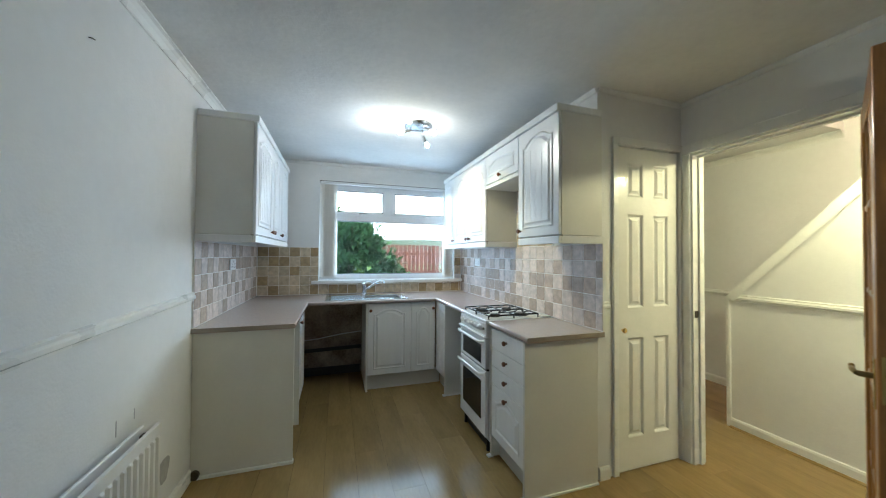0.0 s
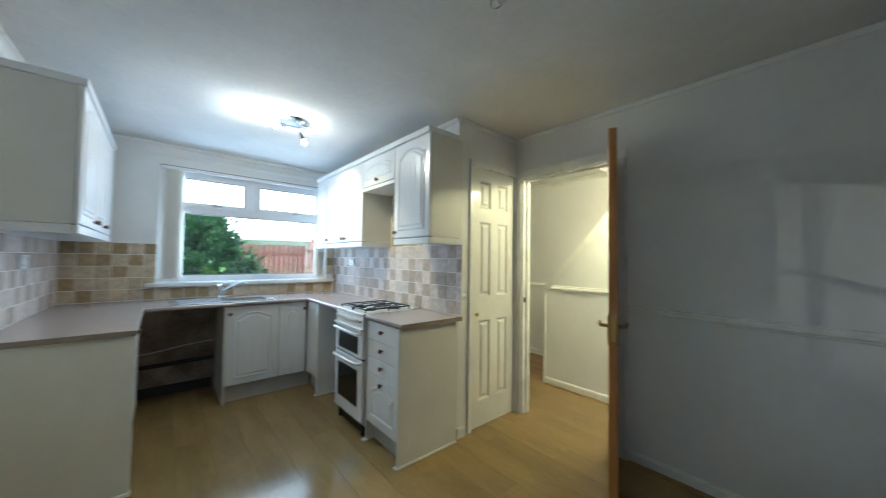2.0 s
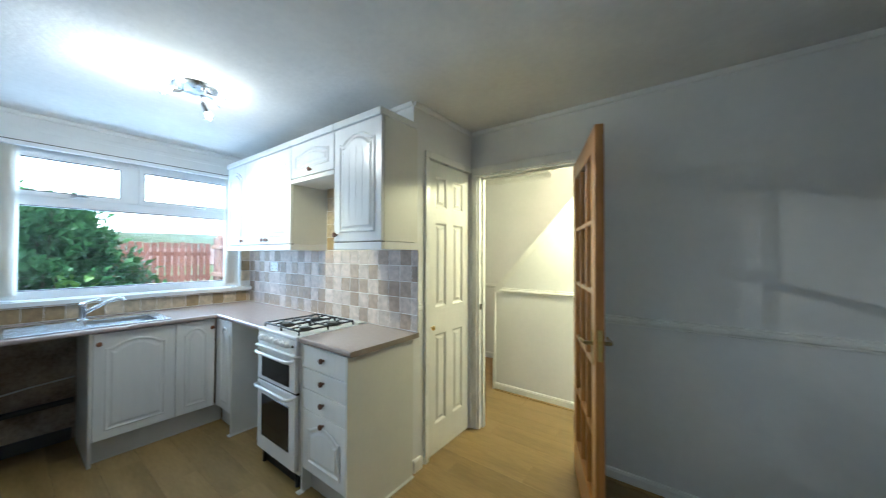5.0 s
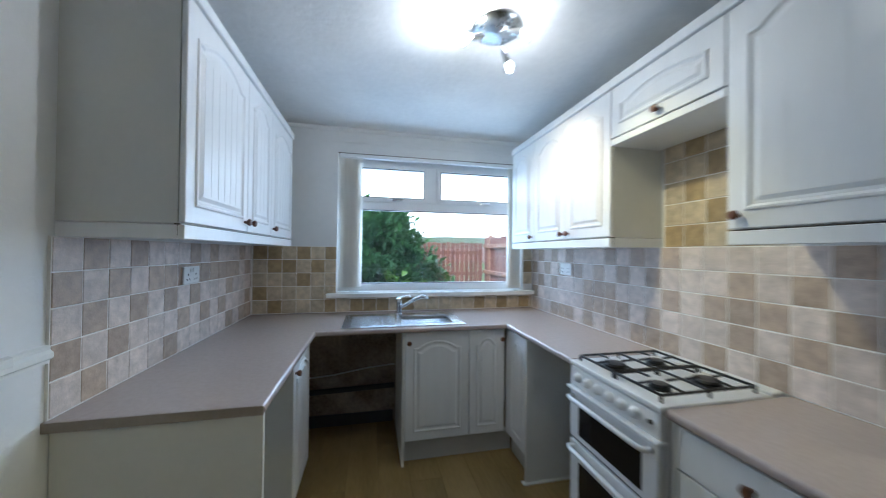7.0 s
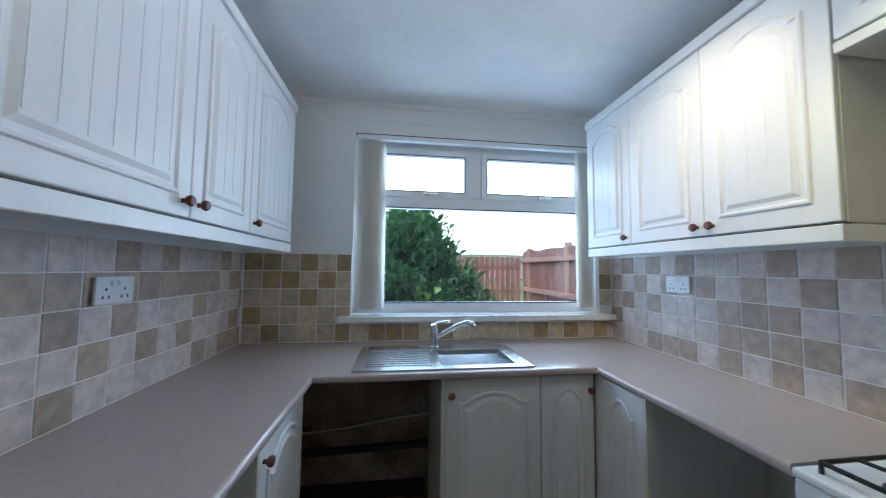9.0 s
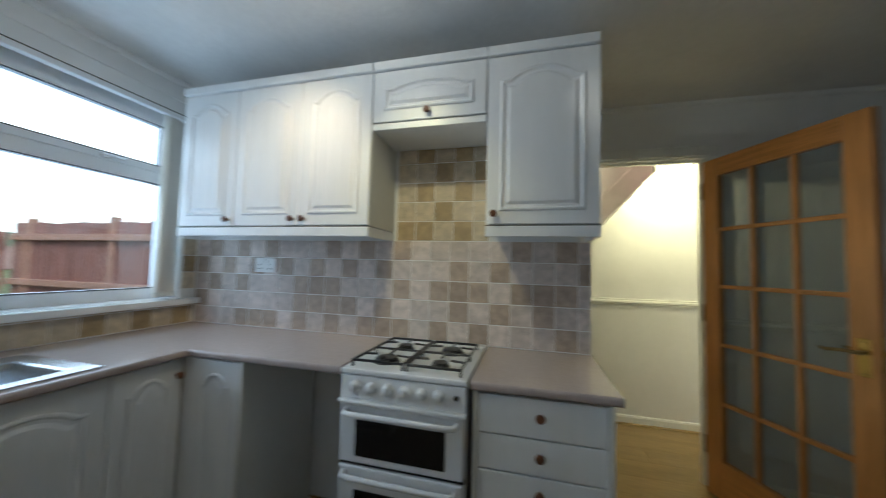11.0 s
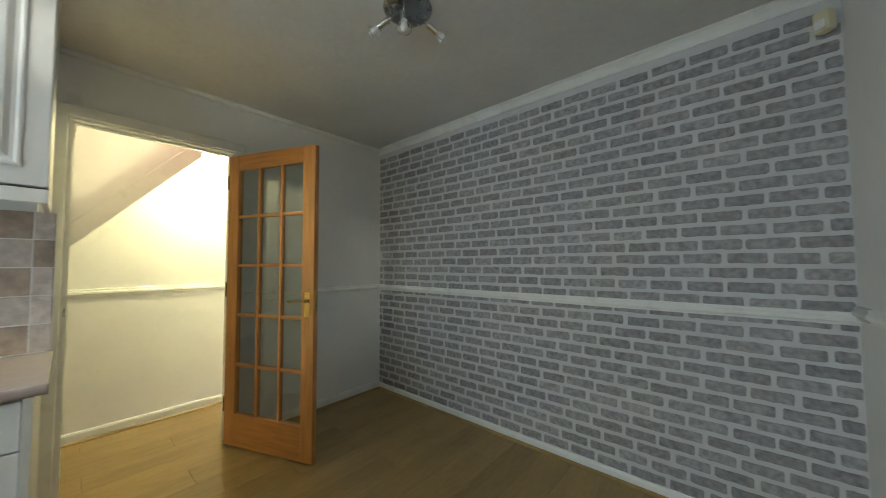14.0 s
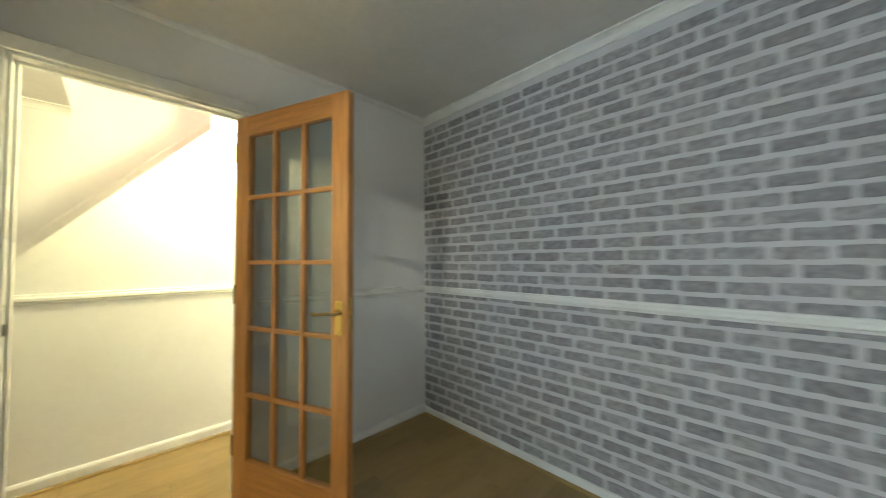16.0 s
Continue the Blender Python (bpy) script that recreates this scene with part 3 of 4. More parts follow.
for x0, n in ((wx0 + 0.047, 7), (wx1 - 0.115, 5)):
    for k in range(n):
        sl = part("slat", slat_bm(), M_BLIND, blind, m=pose(x0 + k * 0.0172, 0.004 * k - 0.014, 0, 0, 0, 7 + 6 * math.sin(k * 2.1)))
        part("slat_weight", boxes((-0.043, 0.043, -0.001, 0.004, wz0 + 0.018, wz0 + 0.045), bev=0.001), M_PLASTIC, sl)
        part("slat_hook", boxes((-0.006, 0.006, -0.002, 0.004, wz1 - 0.043, wz1 - 0.033), bev=0.001), M_PLASTIC, sl)
    bc = bmesh.new()
    for k in range(n - 1):
        xa = x0 + k * 0.0172 + 0.02
        tube(bc, [(xa - 0.03, -0.022, wz0 + 0.034), (xa, -0.024, wz0 + 0.024), (xa + 0.03, -0.020, wz0 + 0.033)], 0.0014, 5)
    part("bottom_chain", bc, M_PLASTIC, blind)
tube_bm = tube(bmesh.new(), [(wx0 + 0.02, -0.03, wz1 - 0.03), (wx0 + 0.022, -0.031, 1.6), (wx0 + 0.02, -0.03, wz0 + 0.1)], 0.002, 6)
part("bead_chain", tube_bm, M_PLASTIC, blind)

# ---- kitchen cabinets ----
def arch(x0, x1, z0, z1, rise, i, y, n=12):
    """A panel outline with an arched head, inset by i."""
    x0, x1, z0, z1 = x0 + i, x1 - i, z0 + i, z1 - i
    pts = [(x0, y, z0), (x1, y, z0)]
    for k in range(n + 1):
        u = k / n
        sh = 0.10
        s = 0 if u < sh or u > 1 - sh else math.sin(math.pi * (u - sh) / (1 - 2 * sh)) ** 0.7
        pts.append((x1 + (x0 - x1) * u, y, z1 - rise + rise * s))
    return pts


STEPS = ((0, -0.0005), (0.004, -0.005), (0.010, -0.006), (0.018, 0.001), (0.026, 0.001), (0.040, -0.006))


def front(parent, x0, x1, z0, z1, y=0.0, knob=None, rise=0.035, border=0.055, panel=True, lines=True, name="door", gap=0.002):
    """A moulded front whose face lies at y; knob: (x, z)."""
    x0, x1, z0, z1 = x0 + gap, x1 - gap, z0 + gap, z1 - gap
    o = part(name, boxes((x0, x1, y, y + 0.018, z0, z1), bev=0.004, seg=2), M_CAB, parent)
    if panel:
        b = min(border, (x1 - x0) * 0.2)
        bt = min(b, (z1 - z0) * 0.22)
        bm = loops(bmesh.new(), [arch(x0 + b, x1 - b, z0 + bt, z1 - bt, rise, i, y + h - 0.0005) for i, h in STEPS])
        if lines:
            a, c = x0 + b + 0.045, x1 - b - 0.045
            k = max(2, int((c - a) / 0.05))
            for j in range(k + 1):
                x = a + (c - a) * j / k
                zl = z0 + bt + 0.05, z1 - bt - 0.045 - rise
                part("bead", boxes((x - 0.002, x + 0.002, y - 0.0074, y - 0.005, zl[0], zl[1])), M_CAB, o)
        part("raised_panel", bm, M_CAB, o)
    if knob:
        kn = part("knob", lathe(bmesh.new(), [(0.007, 0), (0.006, 0.008), (0.013, 0.014), (0.016, 0.021), (0.013, 0.028), (0.006, 0.030)], 16, pose(knob[0], y, knob[1], 90)), M_KNOB, o, "turned brown wooden knob")
        smooth(kn)
    return o


def wall_unit(name, m, label, w, doors, depth=0.31, z0=1.43, top=2.25, near_end=False, far_end=False, hood=False, group="white wall cabinets"):
    u = thing(name, m, label, "wall cabinet", group)
    zb = 1.925 if hood else z0
    dz0, dz1 = zb + (0.035 if hood else 0.05), top - 0.045
    part("carcass", boxes((0.001, w - 0.001, 0.02, depth, dz0, dz1)), M_CABSIDE, u)
    part("pelmet", boxes((0.0005, w - 0.0005, 0.0, 0.02 if not hood else depth - 0.02, zb, dz0 - 0.005), *([(0.0005, 0.018, 0.02, depth, zb, dz0 - 0.005)] if near_end else []), *([(w - 0.018, w - 0.0005, 0.02, depth, zb, dz0 - 0.005)] if far_end else []), bev=0.002), M_CAB, u)
    # dark backing puts the shade of the slot above the pelmet into colour
    part("pelmet_gap_shade", boxes((0.002, w - 0.002, 0.012, 0.03, zb + 0.01, dz0 - 0.0005)), M_DARKMETAL, u)
    part("cornice", boxes((0.0005, w - 0.0005, -0.012, depth if (near_end or far_end) else 0.03, dz1 + 0.002, top), bev=0.006, seg=2), M_CAB, u)
    for x0, x1, knob in doors:
        front(u, x0, x1, dz0, dz1, knob=knob, rise=0.03 if hood else 0.05, lines=not hood)
    return u


FX = 2.012
# tiled side: local x runs towards the back of the room
wall_unit("wall_cabinet", pose(FX, 4.27, 0, 0, 0, -90), "white three-door wall cabinet with arched panels beside the window", 1.145,
          [(0, 0.37, (0.338, 1.515)), (0.37, 0.762, (0.732, 1.515)), (0.762, 1.145, (0.795, 1.515))], depth=XR - FX, far_end=True)
wall_unit("bridging_cabinet", pose(FX, 3.123, 0, 0, 0, -90), "small white drop-front cabinet over the cooker recess", 0.535, [(0, 0.535, (0.27, 1.995))], depth=XR - FX, hood=True)
wall_unit("wall_cabinet", pose(FX, 2.586, 0, 0, 0, -90), "white single-door wall cabinet with an arched panel above the drawers", 0.45, [(0, 0.45, (0.035, 1.525))], depth=XR - FX, far_end=True)
# radiator side
wall_unit("wall_cabinet", pose(0.30, 2.90, 0, 0, 0, 90), "white three-door wall cabinet with beaded arched panels", 1.40,
          [(0, 0.53, (0.495, 1.525)), (0.53, 0.90, (0.565, 1.525)), (0.90, 1.40, (0.935, 1.525))], depth=0.30 - XL, near_end=True)


def board(parent, *bs, mat=None, name="side_panel"):
    return part(name, boxes(*bs, bev=0.0015), mat or M_CABSIDE, parent)


FB, BD = 1.802, 0.49  # base fronts on the tiled side; their depth
WB = WT - 0.031
u = thing("drawer_unit", pose(FB, 2.59, 0, 0, 0, -90), "white base unit with three drawers above an arched drawer front", "drawer unit")
w = 0.45
board(u, (w - 0.018, w, -0.012, BD, 0.0, WB))
board(u, (0, 0.018, 0.0, BD, 0.0, WB))
board(u, (0.018, w - 0.018, 0.02, BD, 0.14, WB), name="carcass")
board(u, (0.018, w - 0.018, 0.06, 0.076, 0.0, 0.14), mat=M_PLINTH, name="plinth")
for z0, z1 in ((0.735, 0.868), (0.615, 0.735), (0.495, 0.615)):
    front(u, 0.018, w - 0.018, z0, z1, knob=(w / 2, (z0 + z1) / 2 + 0.01), panel=False, name="drawer_front")
front(u, 0.018, w - 0.018, 0.145, 0.495, knob=(w / 2, 0.452), rise=0.04, lines=False, name="drawer_front")
board(u, (w, w + 0.009, -0.012, BD, 0, 0.012), mat=M_TRIM, name="foot_trim")
for x in (w - 0.028, -0.006):
    board(u, (x, x + 0.034, -0.026, 0.012, 0, 0.010), mat=M_TRIM, name="foot_cap")

u = thing("corner_base_unit", pose(FB, 3.852, 0, 0, 0, -90), "white narrow corner base unit with an arched door", "base cabinet")
board(u, (0.268, 0.286, -0.006, BD, 0.0, WB))
board(u, (0.286, 0.294, -0.01, BD, 0, 0.012), mat=M_TRIM, name="foot_trim")
board(u, (0.262, 0.296, -0.022, 0.012, 0, 0.010), mat=M_TRIM, name="foot_cap")
board(u, (0.0, 0.268, 0.02, BD, 0.15, WB), name="carcass")
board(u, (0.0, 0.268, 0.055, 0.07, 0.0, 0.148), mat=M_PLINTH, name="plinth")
front(u, 0.01, 0.268, 0.155, 0.868, rise=0.05, lines=False)
board(u, (-0.05, 0.010, 0.003, 0.04, 0.15, WB), mat=M_CAB, name="corner_post")
board(u, (-0.055, 0.0, 0.055, 0.07, 0.0, 0.148), mat=M_PLINTH, name="plinth")

u = thing("sink_base_unit", pose(1.075, 3.880, 0), "white sink base unit with a wide and a narrow arched door", "base cabinet")
board(u, (0.0, 0.018, -0.006, 0.55, 0.0, WB))
board(u, (0.018, 0.715, 0.02, 0.55, 0.15, WB - 0.2), name="carcass")
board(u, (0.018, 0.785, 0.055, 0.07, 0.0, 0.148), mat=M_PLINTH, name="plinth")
front(u, 0.018, 0.455, 0.155, 0.868, knob=(0.045, 0.80), rise=0.045, lines=False)
front(u, 0.455, 0.715, 0.155, 0.868, knob=(0.69, 0.80), rise=0.045, lines=False)

u = thing("end_panel", pose(0, 2.895, 0), "tall cream board closing the end of the worktop", "end panel")
board(u, (XL + 0.002, 0.535, 0, 0.018, 0.018, WB))
board(u, (XL + 0.04, 0.540, -0.014, 0.022, 0, 0.018), mat=M_TRIM, name="foot_trim")
u = thing("corner_base_unit", pose(0.515, 3.40, 0, 0, 0, 90), "white base unit with an arched door beside the appliance gap", "base cabinet")
board(u, (0.0, 0.018, -0.004, 0.515 - XL, 0.0, WB))
board(u, (0.018, 0.44, 0.02, 0.515 - XL, 0.15, WB), name="carcass")
board(u, (0.018, 0.46, 0.055, 0.07, 0, 0.148), mat=M_PLINTH, name="plinth")
front(u, 0.018, 0.44, 0.155, 0.868, knob=(0.05, 0.80), rise=0.045, lines=False)


# ---- worktops ----
def worktop(name, label, outline, edges, hole=None):
    bm = bmesh.new()
    f = bm.faces.new([bm.verts.new((x, y, WT)) for x, y in outline])
    bm.normal_update()
    if f.normal.z < 0:
        f.normal_flip()
    ext = bmesh.ops.extrude_face_region(bm, geom=[f])
    bmesh.ops.translate(bm, verts=[v for v in ext["geom"] if isinstance(v, bmesh.types.BMVert)], vec=(0, 0, -0.031))
    bmesh.ops.recalc_face_normals(bm, faces=bm.faces[:])
    top = [e for e in bm.edges if any(all((v.co.xy - Vector(p)).length < 1e-4 or (v.co.xy - Vector(q)).length < 1e-4 for v in e.verts) and (e.verts[0].co - e.verts[1].co).length > 0.05 for p, q in edges)]
    bmesh.ops.bevel(bm, geom=top, offset=0.012, segments=4, profile=0.5, affect='EDGES')
    return tagged(part(name, bm, M_WT), label, "worktop")


XW, YB = 1.788, 3.848
worktop("worktop", "beige laminate worktop over the drawers beside the cooker", [(XW, 2.118), (XR, 2.118), (XR, 2.598), (XW, 2.598)], [((XW, 2.118), (XW, 2.598))])
part("edge_strip", boxes((XW + 0.004, XR, 2.115, 2.118, WB + 0.001, WT - 0.001)), M_WTEDGE, bpy.data.objects["worktop"], "brown edge strip")
SX0, SX1, SY0, SY1 = 0.690, 1.505, 3.888, 4.335
XLW = 0.545
BX0, BX1, BY0, BY1 = 1.085, 1.445, SY0 + 0.05, SY1 - 0.10
wt = worktop("worktop", "beige laminate worktop running round three sides to the sink", [(XL, 2.875), (XLW, 2.875), (XLW, YB), (XW, YB), (XW, 3.108), (XR, 3.108), (XR, YW),
             (1.2605, YW), (1.2605, BY1), (BX1, BY1), (BX1, BY0), (BX0, BY0), (BX0, BY1), (1.26, BY1), (1.26, YW), (XL, YW)],
             [((XLW, 2.875), (XLW, YB)), ((XLW, YB), (XW, YB)), ((XW, YB), (XW, 3.108))])
part("edge_strip", boxes((XL, XLW - 0.004, 2.872, 2.875, WB + 0.001, WT - 0.001)), M_WTEDGE, wt, "brown edge strip")

# ---- sink and tap ----
sk = thing("sink", pose(0, 0, WT), "stainless steel inset sink with a ribbed drainer", "sink")
bx0, bx1, by0, by1 = BX0, BX1, BY0, BY1
part("rim", boxes((SX0, bx0, SY0, SY1, 0.001, 0.006), (bx1, SX1, SY0, SY1, 0.001, 0.006), (bx0, bx1, SY0, by0, 0.001, 0.006), (bx0, bx1, by1, SY1, 0.001, 0.006)), M_STEEL, sk)
rb = bmesh.new()
for k in range(9):
    y = SY0 + 0.06 + k * 0.036
    tube(rb, [(SX0 + 0.05, y, 0.0055), (SX0 + 0.08, y, 0.0062), (bx0 - 0.06, y, 0.0062), (bx0 - 0.04, y, 0.0045)], 0.0028, 6)
part("drainer_ribs", rb, M_STEEL, sk)
bowl = bmesh.new()
rings = []
for i, z in ((0, 0.006), (0.006, 0.002), (0.012, -0.02), (0.03, -0.14), (0.06, -0.155)):
    rings.append(rect(bx0 + i, bx1 - i, by0 + i, by1 - i, z))
vs = [[bowl.verts.new((x, yy, zz)) for x, zz, yy in [(p[0], p[1], p[2]) for p in r]] for r in rings]
for a, b in zip(vs, vs[1:]):
    for k in range(4):
        bowl.faces.new((a[k], a[(k + 1) % 4], b[(k + 1) % 4], b[k]))
bowl.faces.new(vs[-1])
bmesh.ops.recalc_face_normals(bowl, faces=bowl.faces[:])
part("bowl", bowl, M_STEEL, sk)
tap = thing("mixer_tap", pose(1.085, SY1 - 0.055, WT + 0.006), "chrome lever mixer tap behind the sink", "tap")
smooth(part("tap_body", lathe(bmesh.new(), [(0.027, 0), (0.027, 0.008), (0.021, 0.014), (0.021, 0.10), (0.024, 0.105), (0.022, 0.125), (0.010, 0.132)], 20), M_CHROME, tap))
smooth(part("spout", tube(bmesh.new(), [(0.0, 0, 0.05), (0.05, -0.03, 0.085), (0.12, -0.08, 0.135), (0.165, -0.11, 0.155), (0.19, -0.125, 0.15), (0.197, -0.13, 0.135)], 0.0125, 12), M_CHROME, tap))
smooth(part("tap_lever", tube(bmesh.new(), [(0.0, 0, 0.125), (0.03, -0.01, 0.138), (0.085, -0.03, 0.147)], 0.009, 10), M_CHROME, tap))
# ---- cooker ----
ck = thing("cooker", pose(1.775, 3.092, 0.021, 0, 0, -90), "white freestanding gas cooker with four burners and two ovens", "cooker")
CW, CD = 0.482, 0.525
part("body", boxes((0, CW, 0.03, CD, 0.055, 0.865), bev=0.003), M_ENAMEL, ck)
part("hob_tray", boxes((-0.003, CW + 0.003, 0.0, CD - 0.06, 0.866, 0.887), bev=0.006, seg=2), M_ENAMEL, ck)
part("hob_back", boxes((-0.003, CW + 0.003, CD - 0.059, CD, 0.866, 0.897), bev=0.004), M_ENAMEL, ck)
pan = part("control_panel", boxes((0, CW, 0.004, 0.029, 0.775, 0.864), bev=0.005, seg=2), M_ENAMEL, ck)
for k in range(6):
    smooth(part("control_knob", lathe(bmesh.new(), [(0.021, 0), (0.020, 0.010), (0.016, 0.014), (0.014, 0.024), (0.010, 0.026)], 16, pose(0.062 + k * 0.0645, 0.004, 0.825, 90)), M_ENAMEL, pan))
smooth(part("ignition_button", lathe(bmesh.new(), [(0.008, 0), (0.008, 0.008), (0.005, 0.010)], 12, pose(CW - 0.035, 0.004, 0.825, 90)), M_DARKMETAL, pan))
part("ledge", boxes((-0.004, CW + 0.004, -0.016, 0.03, 0.762, 0.776), bev=0.005, seg=2), M_ENAMEL, ck)
for nm, z0, z1, g0, g1 in (("grill_door", 0.548, 0.757, 0.575, 0.705), ("oven_door", 0.085, 0.535, 0.185, 0.455)):
    dr = part(nm, boxes((0.004, CW - 0.004, 0.0, 0.028, z0, z1), bev=0.006, seg=2), M_ENAMEL, ck)
    part("door_window", boxes((0.07, CW - 0.07, -0.0035, 0.002, g0, g1), bev=0.001), M_OVENGLASS, dr)
    hz = z1 - 0.022
    hb = tube(bmesh.new(), [(0.03, 0.0, hz), (0.035, -0.028, hz), (0.06, -0.034, hz), (CW - 0.06, -0.034, hz), (CW - 0.035, -0.028, hz), (CW - 0.03, 0.0, hz)], 0.010, 10)
    smooth(part("handle", hb, M_ENAMEL, dr), 60)
# black strip stands in for the shade between grill and oven doors
part("door_gap_shade", boxes((0.003, CW - 0.003, 0.012, 0.03, 0.536, 0.547)), M_BLACK, ck)
part("plinth", boxes((0.02, CW - 0.02, 0.05, 0.065, -0.020, 0.055)), M_BLACK, ck)
for x in (0.02, CW - 0.05):
    for y in (0.035, CD - 0.05):
        part("foot", cone(bmesh.new(), (x + 0.015, y + 0.005, -0.021), (x + 0.015, y + 0.005, 0.056), 0.014, n=10), M_BLACK, ck)
HZ0 = 0.887
for x, y, r in ((0.13, 0.13, 0.045), (0.355, 0.13, 0.032), (0.13, 0.345, 0.034), (0.355, 0.345, 0.045)):
    smooth(part("burner", lathe(bmesh.new(), [(r * 1.25, HZ0 - 0.001), (r * 1.2, HZ0 + 0.004), (r * 0.95, HZ0 + 0.006), (r, HZ0 + 0.014), (r * 0.9, HZ0 + 0.02), (r * 0.3, HZ0 + 0.022)], 20, pose(x, y, 0)), M_BLACK, ck))
for x0, x1 in ((0.03, 0.235), (0.25, 0.455)):
    zt = HZ0 + 0.024
    g = tube(bmesh.new(), [(x0, 0.035, zt), (x1, 0.035, zt), (x1, 0.435, zt), (x0, 0.435, zt), (x0, 0.035, zt)], 0.0055, 8)
    xm = (x0 + x1) / 2
    tube(g, [(x0, 0.235, zt), (x1, 0.235, zt)], 0.005, 8)
    for y in (0.13, 0.345):
        for a, b in (((x0, y), (x0 + 0.06, y)), ((x1, y), (x1 - 0.06, y)), ((xm, y - 0.095), (xm, y - 0.035)), ((xm, y + 0.035), (xm, y + 0.095))):
            tube(g, [(a[0], a[1], zt), (b[0], b[1], zt + 0.003)], 0.005, 6)
    for x in (x0, x1):
        for y in (0.035, 0.235, 0.435):
            tube(g, [(x, y, zt), (x, y, HZ0)], 0.005, 6)
    part("pan_support", g, M_BLACK, ck, "black enamelled pan support")

# ---- radiator ----
rd = thing("radiator", pose(XL, 0, 0), "white double-panel radiator on the side wall", "radiator")
RY0, RY1, RZ0, RZ1 = 0.95, 2.31, 0.14, 0.615


def fluted(x):
    n = int((RY1 - RY0) / 0.040)
    pts = []
    for k in range(n):
        y = RY0 + (RY1 - RY0) * k / n
        s = (RY1 - RY0) / n
        pts += [(x, y), (x + 0.010, y + s * 0.16), (x + 0.010, y + s * 0.52), (x, y + s * 0.68)]
    pts.append((x, RY1))
    bm = bmesh.new()
    zs = [RZ0 + 0.045, RZ0 + 0.055, RZ1 - 0.055, RZ1 - 0.045]
    rows = [[bm.verts.new((x if i in (0, 3) else px, py, z)) for px, py in pts] for i, z in enumerate(zs)]
    for a, b in zip(rows, rows[1:]):
        for k in range(len(pts) - 1):
            bm.faces.new((a[k], a[k + 1], b[k + 1], b[k]))
    bmesh.ops.recalc_face_normals(bm, faces=bm.faces[:])
    for z0, z1 in ((RZ0, RZ0 + 0.045), (RZ1 - 0.045, RZ1)):
        bmesh.ops.create_cube(bm, size=1, matrix=Matrix.LocRotScale((x - 0.002, (RY0 + RY1) / 2, (z0 + z1) / 2), None, (0.016, RY1 - RY0, z1 - z0)))
    bmesh.ops.create_cube(bm, size=1, matrix=Matrix.LocRotScale((x - 0.008, (RY0 + RY1) / 2, (RZ0 + RZ1) / 2), None, (0.006, RY1 - RY0, RZ1 - RZ0 - 0.02)))
    return bm


part("front_panel", fluted(0.095), M_RAD, rd)
part("back_panel", boxes((0.030, 0.044, RY0 + 0.01, RY1 - 0.01, RZ0, RZ1), bev=0.004), M_RAD, rd)
for y in (RY0 + 0.15, RY1 - 0.15):
    part("bracket", boxes((0, 0.03, y, y + 0.03, RZ0 + 0.05, RZ1 - 0.03)), M_DARKMETAL, rd)
part("end_link", boxes((0.044, 0.085, RY1 - 0.05, RY1 - 0.02, RZ1 - 0.06, RZ1 - 0.03)), M_DARKMETAL, rd)
smooth(part("valve_pipe", tube(bmesh.new(), [(0.065, RY1 - 0.03, RZ0 + 0.03), (0.065, RY1 + 0.03, RZ0 + 0.03), (0.065, RY1 + 0.04, RZ0 + 0.01), (0.065, RY1 + 0.04, 0)], 0.009, 10), M_RAD, rd))


# ---- ceiling lamps ----
def spot_fixture(m, label, arms, lit):
    f = thing("ceiling_light", m, label, "ceiling light")
    smooth(part("ceiling_plate", lathe(bmesh.new(), [(0.11, 0), (0.112, -0.006), (0.105, -0.014), (0.085, -0.020), (0.03, -0.024), (0.008, -0.030)], 32), M_NICKEL, f))
    for (ax, ay), (dx, dy, dz) in arms:
        d = Vector((dx, dy, dz)).normalized()
        p0 = Vector((ax, ay, -0.018))
        p1 = p0 + Vector((0, 0, -0.028))
        arm = part("arm", tube(bmesh.new(), [p0, p1, p1 + d * 0.02], 0.006, 10), M_CHROME, f)
        p2 = p1 + d * 0.015
        smooth(part("lamp_holder", cone(bmesh.new(), p2, p2 + d * 0.055, 0.016, 0.018, 18), M_CHROME, arm))
        turn = Matrix.Translation(p2 + d * 0.055) @ d.to_track_quat("Z", "Y").to_matrix().to_4x4()
        bulb = part("bulb", lathe(bmesh.new(), [(0.009, 0), (0.013, 0.012), (0.017, 0.026), (0.014, 0.040), (0.007, 0.050), (0.002, 0.053)], 16, turn), M_LIT if lit else M_BULB, arm)
        bulb.visible_shadow = not lit
        smooth(bulb)
        cage = bmesh.new()
        ring = [turn @ Vector((0.033 * math.cos(a), 0.033 * math.sin(a), 0.036)) for a in [k * math.pi / 8 for k in range(17)]]
        tube(cage, ring, 0.0022, 6)
        for k in range(3):
            a = k * 2.094
            tube(cage, [turn @ Vector((0.016 * math.cos(a), 0.016 * math.sin(a), -0.004)), turn @ Vector((0.033 * math.cos(a), 0.033 * math.sin(a), 0.036))], 0.0016, 5)
        part("shade_ring", cage, M_CHROME, arm)
    return f


